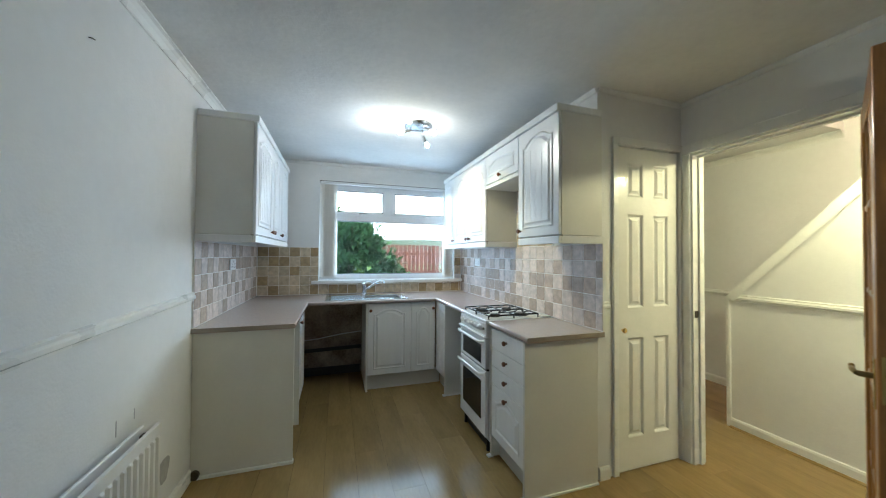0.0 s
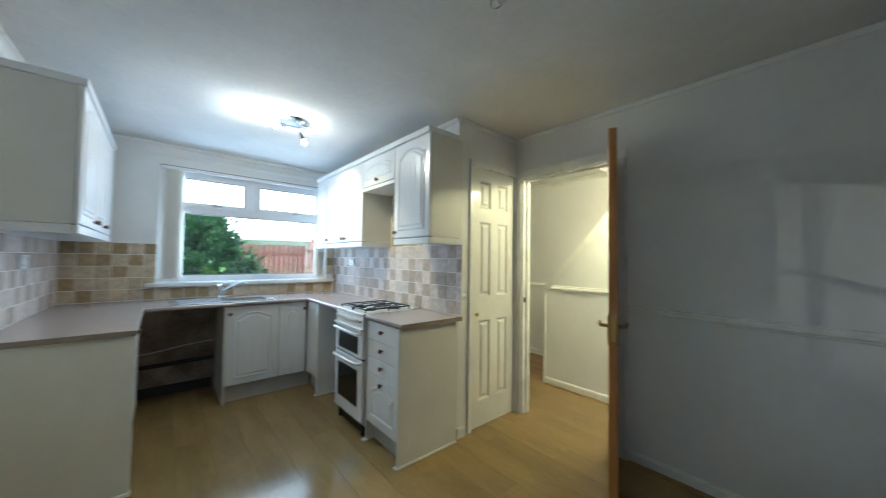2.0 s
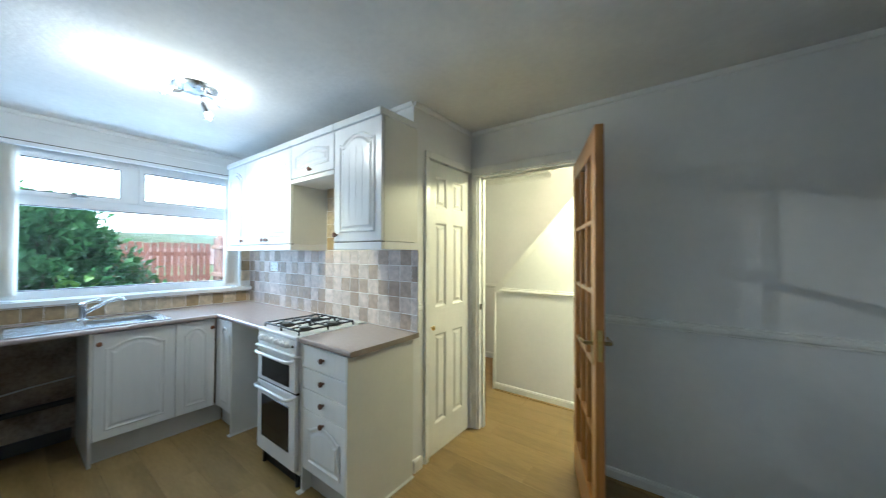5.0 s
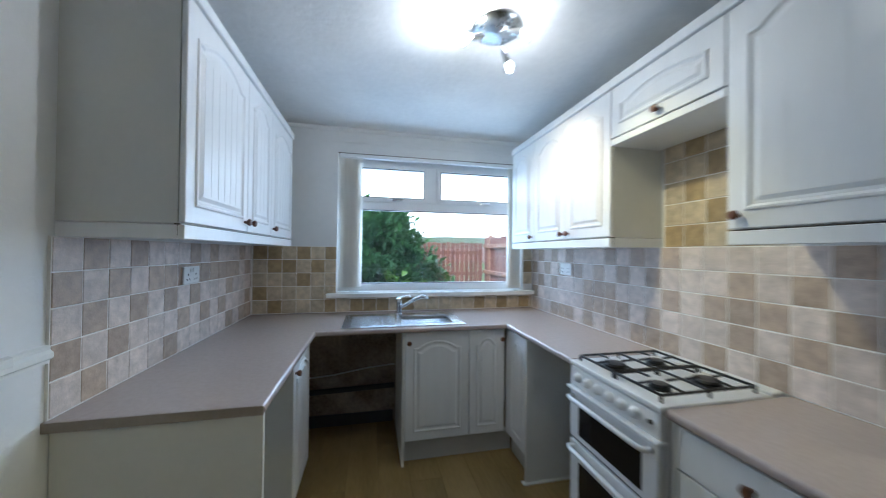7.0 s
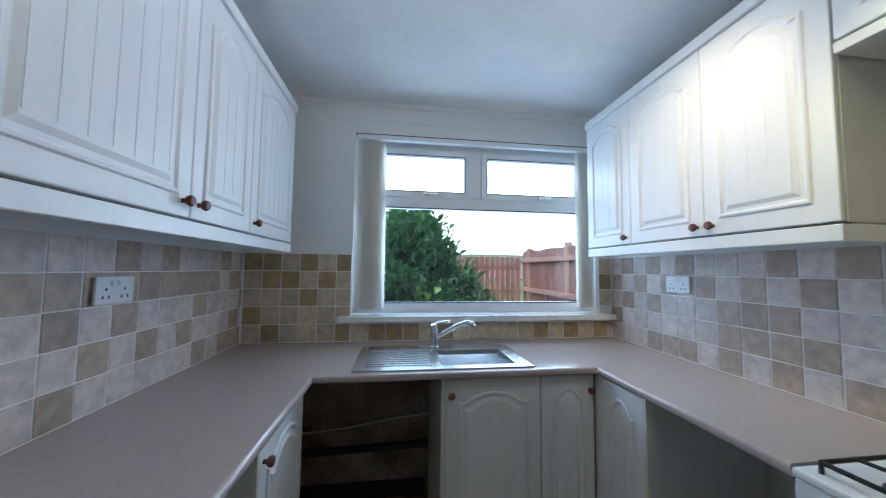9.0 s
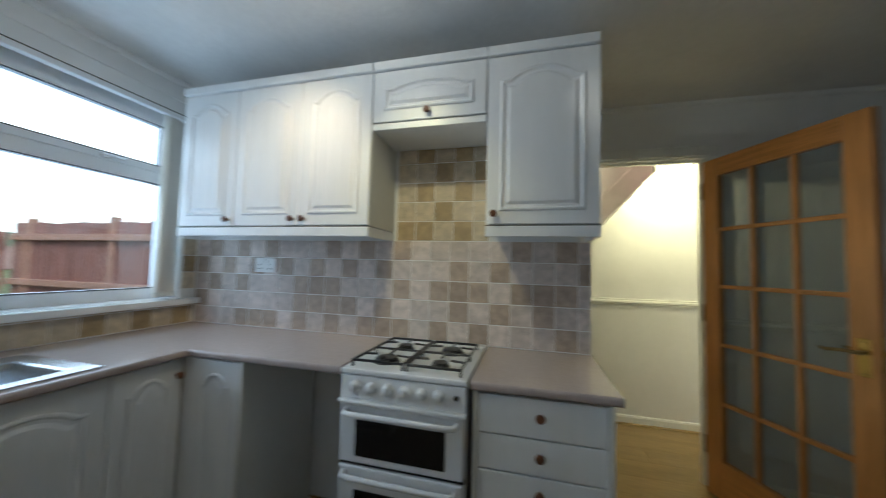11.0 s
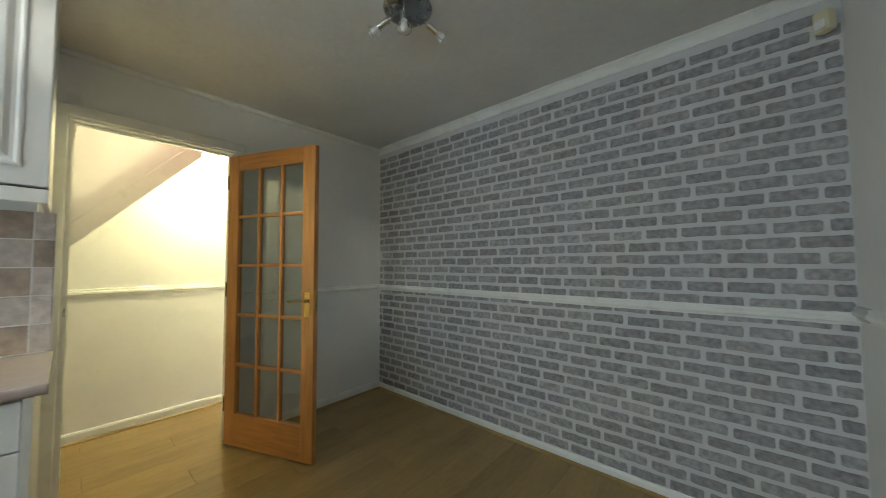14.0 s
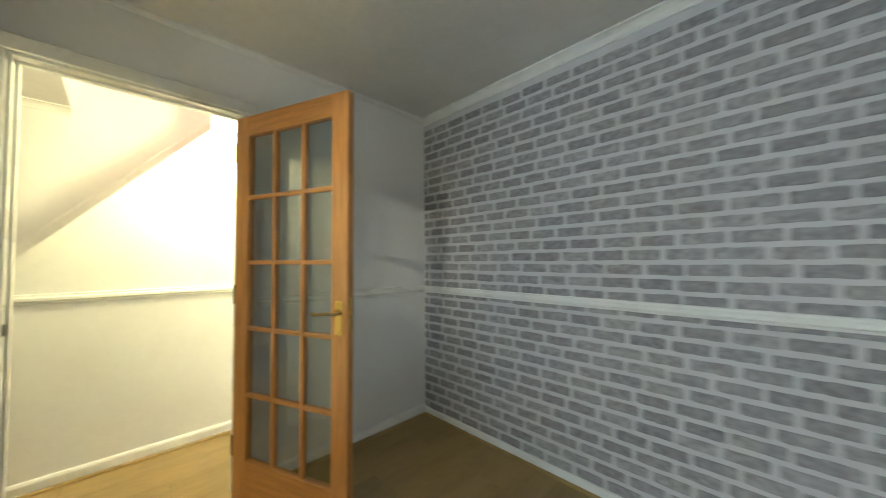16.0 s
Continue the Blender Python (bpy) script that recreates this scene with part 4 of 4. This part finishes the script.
spot_fixture(pose(1.405, 3.10, CEIL), "round chrome ceiling light with three lit spot lamps", [((-0.06, 0.0), (-1, -0.05, -0.25)), ((0.045, 0.045), (0.55, 0.35, -0.9)), ((0.03, -0.06), (0.5, -0.5, -0.35))], True)
spot_fixture(pose(1.43, 1.10, CEIL), "round chrome ceiling light with three unlit spot lamps", [((-0.02, 0.04), (-0.2, 0.2, -1)), ((-0.04, -0.07), (-0.25, -0.7, -0.35)), ((0.06, 0.05), (0.75, 0.25, -0.3))], False)
hl = thing("hall_light", pose(3.44, 1.262, CEIL), "small hall ceiling light with a lit bulb", "ceiling light")
part("ceiling_plate", lathe(bmesh.new(), [(0.055, 0), (0.055, -0.012), (0.03, -0.03)], 20), M_CHROME, hl)
part("cord", tube(bmesh.new(), [(0, 0, -0.02), (0.002, 0, -0.08), (0, 0, -0.215)], 0.004, 8), M_PLASTIC, hl)
part("lamp_holder", cone(bmesh.new(), (0, 0, -0.21), (0, 0, -0.255), 0.016, n=14), M_PLASTIC, hl)
b = part("bulb", lathe(bmesh.new(), [(0.012, 0.046), (0.018, 0.03), (0.026, 0.008), (0.022, -0.014), (0.008, -0.026)], 18, pose(0, 0, -0.30)), M_LITHALL, hl)
b.visible_shadow = False
smooth(b)


# ---- small fittings ----
def socket(m, label):
    s = thing("wall_socket", m, label, "socket", "double wall sockets")
    part("face_plate", boxes((-0.073, 0.073, -0.009, 0, -0.043, 0.043), bev=0.003), M_PLASTIC, s)
    for x in (-0.035, 0.035):
        part("switch", boxes((x * 0.35 - 0.007, x * 0.35 + 0.007, -0.013, -0.009, 0.014, 0.034), bev=0.001), M_PLASTIC, s)
        for px, pz in ((0, 0.012), (-0.011, -0.012), (0.011, -0.012)):
            part("pin_hole", boxes((x + px - 0.003, x + px + 0.003, -0.0096, -0.0088, pz - 0.005 - 0.008, pz + 0.004 - 0.008)), M_BLACK, s)
    return s


socket(pose(XL + 0.0135, 3.61, 1.27, 0, 0, 90), "white double wall socket on the tiles over the worktop")
socket(pose(XR - 0.0135, 3.945, 1.28, 0, 0, -90), "white double wall socket on the tiles near the window")
sens = thing("alarm_sensor", pose(0.022, 0.038, 2.235, 0, 0, -45), "yellowed plastic alarm sensor in the corner", "alarm sensor")
part("casing", boxes((-0.028, 0.028, -0.024, 0.024, -0.046, 0.046), bev=0.010, seg=3), M_CREAM, sens)
part("lens", boxes((-0.018, 0.018, 0.023, 0.029, -0.034, 0.004), bev=0.004), M_PLASTIC, sens)
tagged(part("picture_hook", tube(bmesh.new(), [(XL, 1.985, 2.10), (XL + 0.010, 1.985, 2.099), (XL + 0.014, 1.992, 2.098)], 0.002, 6), M_DARKMETAL), "small dark nail in the white wall", "nail")
tagged(part("pipe_stub", cone(bmesh.new(), (0.0, 2.872, 0.03), (0.0, 2.893, 0.03), 0.026, n=16), M_DARKMETAL), "short brown pipe end at the foot of the panel", "pipe")

# marks on the side wall
for y, z0, z1 in MARKS:
    part("scuff", boxes((XL, XL + 0.0008, y - 0.003, y + 0.003, z0, z1)), M_SCUFF, wall_left, "short dark scrape in the paint")
fp = bmesh.new()
fp.faces.new([fp.verts.new((XL + 0.0008, PATCH[0] + 0.055 * math.cos(a) * (1 + 0.25 * math.sin(3 * a)), PATCH[1] + 0.075 * math.sin(a) * (1 + 0.2 * math.cos(2 * a)))) for a in [k * 0.449 for k in range(14)]])
part("filler_patch", fp, M_FILLER, wall_left, "rough grey patch of filler")

# unfinished wall and pipes in the appliance gap
tagged(part("bare_wall", boxes((XL + 0.002, XR - 0.002, YW - 0.006, YW, 0.002, WB - 0.02)), M_BARE, None), "stained bare plaster behind the appliance gap", "wall", **S)
gp = thing("waste_pipe", pose(0, YW - 0.03, 0), "dark waste pipe along the bare wall", "pipe")
smooth(part("pipe_run", tube(bmesh.new(), [(XL + 0.01, 0, 0.27), (0.5, 0, 0.285), (1.07, 0, 0.30)], 0.021, 12), M_PIPE, gp))
wp = thing("water_hose", pose(0, YW - 0.02, 0), "thin pale hose hanging on the bare wall", "hose")
smooth(part("hose_run", tube(bmesh.new(), [(XL + 0.02, 0, 0.40), (0.3, 0, 0.385), (0.6, 0, 0.41), (0.85, 0, 0.45), (1.07, 0, 0.47)], 0.006, 8), M_PLASTIC, wp))
tagged(part("skirting_scrap", boxes((XL + 0.01, 1.06, YW - 0.02, YW - 0.006, 0.0, 0.09)), M_PIPE), "dark old skirting at the foot of the bare wall", "baseboard", **S)

gh = thing("gas_hose", pose(0, 0, 0), "black gas hose in the gap beside the cooker", "hose")
smooth(part("hose_run", tube(bmesh.new(), [(2.27, 3.15, 0.55), (2.2, 3.16, 0.56), (2.13, 3.14, 0.50), (2.12, 3.125, 0.36), (2.15, 3.12, 0.22), (2.2, 3.10, 0.18)], 0.010, 10), M_PIPE, gh))
part("bayonet", boxes((2.255, 2.318, 3.12, 3.18, 0.52, 0.58), bev=0.006), M_DARKMETAL, gh)

# ---- outside ----
GZ = -0.15
tagged(part("ground", boxes((-500, 500, -500, 900, GZ - 0.3, GZ)), M_GRASS), "grass and paving of the back garden", "ground", **S)
rnd = random.Random(4)


def leaf_shape(bm, at, way, up, length, width):
    way = way.normalized()
    side = way.cross(up)
    if side.length < 1e-3:
        side = Vector((1, 0, 0))
    side.normalize()
    nrm = side.cross(way)
    tip, mid = at + way * length - nrm * length * 0.12, at + way * length * 0.5 + nrm * length * 0.05
    a, t_, m_ = bm.verts.new(at), bm.verts.new(tip), bm.verts.new(mid)
    l, r = bm.verts.new(mid + side * width * 0.5 + nrm * 0.008), bm.verts.new(mid - side * width * 0.5 + nrm * 0.008)
    for f in ((a, l, m_), (a, m_, r), (l, t_, m_), (m_, t_, r)):
        bm.faces.new(f)


bush = thing("laurel_bush", pose(0.93, 6.15, GZ), "dense green laurel bush outside the kitchen window", "bush")
wood = bmesh.new()
shoots = []
for k in range(210):
    a, el = rnd.uniform(0, 6.283), rnd.uniform(-0.2, 1.45)
    rad = 0.80 * (1 + 0.14 * math.sin(3 * a + 1.3) + 0.12 * math.cos(5 * el + a))
    end = Vector((rad * math.cos(a) * math.cos(el), rad * 0.9 * math.sin(a) * math.cos(el), 0.95 + 1.10 * math.sin(el) * (1 + rnd.uniform(-0.14, 0.09))))
    base = Vector((0.08 * math.cos(a), 0.08 * math.sin(a), 0.25))
    mid = (base + end) / 2 + Vector((0, 0, -0.12))
    shoots.append((base, mid, end))
for base, mid, end in shoots[::4]:
    tube(wood, [base, mid, end], 0.008, 5)
part("limbs", wood, M_BARK, bush)
part("trunk", cone(bmesh.new(), (0, 0, 0), (0, 0, 0.45), 0.06, 0.045, 10), M_BARK, bush)
crown, young = bmesh.new(), bmesh.new()
for i, (base, mid, end) in enumerate(shoots):
    new_growth = end.y < -0.15 and end.z < 1.35 and rnd.random() < 0.30
    for j in range(58):
        u = 1 - (j / 58) ** 1.3 * 0.6
        p = (mid.lerp(end, (u - 0.5) * 2) if u > 0.5 else base.lerp(mid, u * 2)) + Vector([rnd.gauss(0, 0.05) for _ in range(3)])
        out = (end - mid).normalized()
        way = out * 0.6 + Vector((rnd.uniform(-1, 1), rnd.uniform(-1, 1), rnd.uniform(-0.2, 0.9)))
        leaf_shape(young if new_growth and j < 22 else crown, p, way, Vector((rnd.uniform(-0.4, 0.4), rnd.uniform(-0.4, 0.4), 1)), rnd.uniform(0.11, 0.17), rnd.uniform(0.055, 0.08))
tagged(part("crown", crown, M_LEAF, bush), kind="stuff")
tagged(part("young_leaves", young, M_LEAFNEW, bush, "fresh pale green leaves"), kind="stuff")


def fence(m, label, n, h, rails, posts, pitch=0.115, rail_side=1):
    f = thing("garden_fence", m, label, "fence", "garden fences")
    for k in range(n):
        part("fence_board", boxes((k * pitch, k * pitch + pitch - 0.024, -0.018, 0, 0.05, h + rnd.uniform(-0.012, 0.012)), bev=0.002), M_FENCE, f)
    for z in rails:
        part("rail", boxes((0, n * pitch, 0.002, 0.045, z, z + 0.08) if rail_side > 0 else (0, n * pitch, -0.065, -0.020, z, z + 0.08), bev=0.003), M_FENCEPOST if rail_side < 0 else M_FENCE, f)
    for x in posts:
        part("post", boxes((x, x + 0.09, -0.05, 0.05, 0, h + 0.06), bev=0.004), M_FENCEPOST, f)
    return f


fence(pose(-2.2, 9.4, GZ), "red-brown close-boarded fence at the end of the garden", 50, 1.78, (0.3, 1.0, 1.5), (1.8, 3.9))
fence(pose(3.62, 9.4, GZ, 0, 0, -90), "red-brown boarded side fence with pale posts", 34, 1.9, (0.35, 1.05, 1.66), (0.3, 1.9, 3.5), rail_side=-1)


def far_house(m, label, w, d, h, n):
    f = thing("house", m, label, "house", "far houses")
    part("wall", boxes((-w / 2, w / 2, 0, d, 0, h)), M_RENDER, f)
    bm = bmesh.new()
    pts = [(-w / 2 - 0.3, -0.4, h), (w / 2 + 0.3, -0.4, h), (w / 2 + 0.3, d + 0.4, h), (-w / 2 - 0.3, d + 0.4, h), (-w / 2 - 0.3, d / 2, h + 2.2), (w / 2 + 0.3, d / 2, h + 2.2)]
    v = [bm.verts.new(p) for p in pts]
    for q in ((0, 1, 5, 4), (2, 3, 4, 5), (0, 4, 3), (1, 2, 5), (0, 3, 2, 1)):
        bm.faces.new([v[k] for k in q])
    roof = part("roof", bm, M_ROOF, f)
    part("chimney", boxes((w * 0.2, w * 0.2 + 0.7, d / 2 - 0.4, d / 2 + 0.4, h + 1.4, h + 3.1), bev=0.03), M_ROOF, roof)
    for k in range(n):
        for z in (0.9, 3.3):
            x = -w / 2 + (k + 0.5) * w / n
            wn_ = part("window", boxes((x - 0.6, x + 0.6, -0.06, 0.02, z, z + 1.2), bev=0.02), M_UPVC, f)
            part("pane", boxes((x - 0.5, x + 0.5, -0.075, -0.06, z + 0.1, z + 1.1)), M_OVENGLASS, wn_)
    return f


far_house(pose(16, 52, -5.0, 0, 0, -15), "pale far house beyond the fence", 14, 8, 5.0, 4)
far_house(pose(34, 58, -5.0, 0, 0, -25), "pale far house with a chimney", 12, 8, 5.0, 3)
hill = bmesh.new()
bmesh.ops.create_icosphere(hill, subdivisions=4, radius=1, matrix=Matrix.LocRotScale((60, 420, -20), None, (320, 60, 42)))
for v in hill.verts:
    v.co.z += 3 * noise.noise(v.co * 0.03)
tagged(part("backdrop_hill", hill, M_HILL), "low wooded hill in the far distance", "hill", **S)
M_HAZE = glowing("overcast_sky", (0.93, 0.97, 1.0), 2.6)
bd = tagged(part("backdrop_sky", boxes((-500, 500, 640, 641, -30, 420)), M_HAZE), "white overcast sky beyond the hill", "sky", **S)
bd.visible_shadow = False
# ---- pieces of walls and floor ----
def slab_mesh(name, w, h, t, chamfer, mat):
    """A slab lying in x, z with its face towards -y; chamfered face edges."""
    c = chamfer
    v = [(0, 0, 0), (w, 0, 0), (w, 0, h), (0, 0, h), (0, -t + c, 0), (w, -t + c, 0), (w, -t + c, h), (0, -t + c, h), (c, -t, c), (w - c, -t, c), (w - c, -t, h - c), (c, -t, h - c)]
    f = [(0, 4, 5, 1)[::-1], (1, 5, 6, 2)[::-1], (2, 6, 7, 3)[::-1], (3, 7, 4, 0)[::-1], (4, 8, 9, 5)[::-1], (5, 9, 10, 6)[::-1], (6, 10, 11, 7)[::-1], (7, 11, 8, 4)[::-1], (8, 11, 10, 9)[::-1]]
    me = bpy.data.meshes.new(name)
    me.from_pydata(v, [], [q[::-1] for q in f])
    bm = bmesh.new()
    bm.from_mesh(me)
    bmesh.ops.recalc_face_normals(bm, faces=bm.faces[:])
    for fc in bm.faces:
        if len(fc.verts) == 4 and abs(fc.calc_center_median().y + t) < 1e-6 and fc.normal.y > 0:
            bmesh.ops.reverse_faces(bm, faces=bm.faces[:])
            break
    bm.to_mesh(me)
    bm.free()
    me.materials.append(mat)
    return me


CACHE = {}


def piece(name, parent, w, h, t, chamfer, mat, m):
    key = (name, round(w, 3), round(h, 3), mat.name)
    if key not in CACHE:
        CACHE[key] = slab_mesh(name, w, h, t, chamfer, mat)
    ob = new(name, CACHE[key])
    ob.parent = parent
    ob.matrix_basis = m
    return ob


tr = random.Random(11)
TP, TZ0 = 0.105, WT + 0.003


def tiling(parent, mat, along, length, zs, place):
    """Tiles along a wall: place(u, z) gives the pose of a tile's lower near corner."""
    n = int(math.ceil(length / TP - 0.08))
    for row, (z0, z1) in enumerate(zs):
        for k in range(n):
            u0, u1 = k * TP, min((k + 1) * TP, length)
            if u1 - u0 < 0.02:
                continue
            j = tr.uniform(-0.0008, 0.0008)
            shade = mat[(k + row) % 2 if tr.random() < 0.6 else int(tr.random() < 0.35)]
            piece("tile", parent, u1 - u0 - 0.0036, z1 - z0 - 0.0042, 0.009, 0.0016, shade, place(along + u0 + 0.0018, z0 + 0.0021) @ pose(0, j, 0, tr.uniform(-0.25, 0.25), tr.uniform(-0.3, 0.3), tr.uniform(-0.25, 0.25)))


R5 = [(TZ0 + k * TP, TZ0 + (k + 1) * TP) for k in range(5)]
G = 0.0080
part("grout", boxes((XL, XL + G, 2.882, YW, WT + 0.001, TZ0 + 5 * TP)), M_GROUT, wall_left)
tiling(wall_left, M_TILE, 2.884, YW - 0.014 - 2.884, R5, lambda u, z: pose(XL + 0.001, u, z, 0, 0, 90))
part("grout", boxes((XL + G, wx0 - 0.003, YW - G, YW, WT + 0.001, TZ0 + 5 * TP), (wx0 - 0.003, XR - G, YW - G, YW, WT + 0.001, wz0 - 0.038), (wx1, XR - G, YW - G, YW, wz0 + 0.001, TZ0 + 5 * TP)), M_GROUT, wall_window)
tiling(wall_window, M_TILE_B, XL + 0.014, wx0 - XL - 0.018, R5, lambda u, z: pose(u, YW - 0.001, z))
tiling(wall_window, M_TILE_B, wx0, XR - 0.014 - wx0, [(TZ0, TZ0 + TP), (TZ0 + TP, wz0 - 0.037)] if wz0 - 0.037 - TZ0 - TP > 0.008 else [(TZ0, wz0 - 0.037)], lambda u, z: pose(u, YW - 0.001, z))
tiling(wall_window, M_TILE_B, wx1 + 0.002, XR - 0.014 - wx1, R5[2:], lambda u, z: pose(u, YW - 0.001, z))
part("grout", boxes((XR - G, XR, 2.12, YW - G, WT + 0.001, TZ0 + 5 * TP), (XR - G, XR, 2.60, 3.11, TZ0 + 5 * TP, 1.945)), M_GROUT, wall_tiled)
tiling(wall_tiled, M_TILE, -YW + 0.014, YW - 0.014 - 2.122, R5, lambda u, z: pose(XR - 0.001, -u, z, 0, 0, -90))
R9 = [(TZ0 + k * TP, TZ0 + (k + 1) * TP) for k in range(5, 9)] + [(TZ0 + 9 * TP, 1.945)]
tiling(wall_tiled, M_TILE_B, -3.105, 0.5, R9, lambda u, z: pose(XR - 0.001, -u, z, 0, 0, -90))

# oak planks, laid along the room
PW, PL = 0.192, 1.285
pr = random.Random(5)
x, col = XL, 0
while x < XF - 0.01:
    w = min(PW, XF - x)
    y = -1.4 - (col * 0.43) % PL
    ylow, yhigh = (-1.4, 5.0) if x + w > XH else (0.0, YW)
    while y < 5.0:
        y0, y1 = max(y, ylow), min(y + PL, yhigh)
        if y1 - y0 > 0.03:
            piece("plank", floor, w - 0.0007, y1 - y0 - 0.0007, 0.008, 0.0007, M_PLANK, Matrix.Translation((x, y0, -0.008)) @ Matrix.Rotation(radians(-90), 4, 'X'))
        y += PL
    x, col = x + PW, col + 1

# brick pattern: the stretch nearest to the walk as pieces, the rest joined
BP, BH = 0.166, 0.0685
br = random.Random(8)


def brick_spans(row):
    """Lengths of bricks in a row, alternately set back by half."""
    u = -0.5 * BP * (row % 2) + br.uniform(-0.012, 0.012)
    while u < XH - XL:
        w = BP + br.uniform(-0.012, 0.012)
        a, b = max(u + 0.009, 0.002), min(u + w - 0.009, XH - XL - 0.002)
        if b - a > 0.02:
            yield a, b
        u += w


def brick_bm(bm, w, h, at):
    """A worn brick face: rounded outline, raised 4 mm."""
    r, n = 0.008, 2
    pts = []
    for cx, cz, a0 in ((w - r, r, -90), (w - r, h - r, 0), (r, h - r, 90), (r, r, 180)):
        for k in range(n + 1):
            a = radians(a0 + 90 * k / n)
            pts.append((cx + r * math.cos(a), cz + r * math.sin(a)))
        if a0 in (0, 180):
            z = h if a0 == 0 else 0
            us = (0.7, 0.5, 0.3) if a0 == 0 else (0.3, 0.5, 0.7)
            pts += [(w * u, z) for u in us]
    pts = [(px + br.uniform(-0.0018, 0.0018), pz + br.uniform(-0.0022, 0.0022)) for px, pz in pts]
    ins = 0.0025
    lo = [bm.verts.new((at[0] + px, at[1], at[2] + pz)) for px, pz in pts]
    hi = [bm.verts.new((at[0] + ins + px * (1 - 2 * ins / w), at[1] + 0.0035, at[2] + ins + pz * (1 - 2 * ins / h))) for px, pz in pts]
    for k in range(len(pts)):
        bm.faces.new((lo[k], hi[k], hi[(k + 1) % len(pts)], lo[(k + 1) % len(pts)]))
    bm.faces.new(hi[::-1])


BMESH = {}
rest = bmesh.new()
rows = int((CT - 0.056) / BH)
for row in range(rows):
    z0 = 0.058 + row * BH
    hh = BH - 0.0205
    if z0 > DZ0 - 0.004 and z0 + hh < DZ0 + 0.060:
        continue
    for a, b in brick_spans(row):
        if a < 1.62 and z0 > 0.35 or a < 0.6:
            key = (round(b - a, 2), br.randrange(3))
            if key not in BMESH:
                bm = bmesh.new()
                brick_bm(bm, key[0], hh, (0, 0, 0))
                me = bpy.data.meshes.new("brick")
                bm.to_mesh(me)
                bm.free()
                me.materials.append(M_BRICK)
                BMESH[key] = me
            ob = new("brick", BMESH[key])
            ob.parent = wall_back
            ob.matrix_basis = pose(XL + a, 0.0005, z0 + br.uniform(-0.0025, 0.0025), 0, br.uniform(-0.5, 0.5), 0)
        else:
            brick_bm(rest, b - a, hh, (XL + a, 0.0005, z0 + br.uniform(-0.0025, 0.0025)))
M_BRICK_REST = material("brick_print_far", (0.42, 0.41, 0.415), 0.75, vary=0.2, scale=40, bump=0.3, bump_scale=80, second=(0.215, 0.205, 0.208))
nt = M_BRICK_REST.node_tree
geo, hs, mr = nt.nodes.new("ShaderNodeNewGeometry"), nt.nodes.new("ShaderNodeHueSaturation"), nt.nodes.new("ShaderNodeMapRange")
mr.inputs["To Min"].default_value, mr.inputs["To Max"].default_value = 0.84, 1.16
nt.links.new(geo.outputs["Random Per Island"], mr.inputs[0])
nt.links.new(mr.outputs[0], hs.inputs["Value"])
base = nt.nodes["Principled BSDF"].inputs["Base Color"]
nt.links.new(base.links[0].from_socket, hs.inputs["Color"])
nt.links.new(hs.outputs[0], base)
tagged(part("brick_course", rest, M_BRICK_REST, wall_back), kind="stuff")
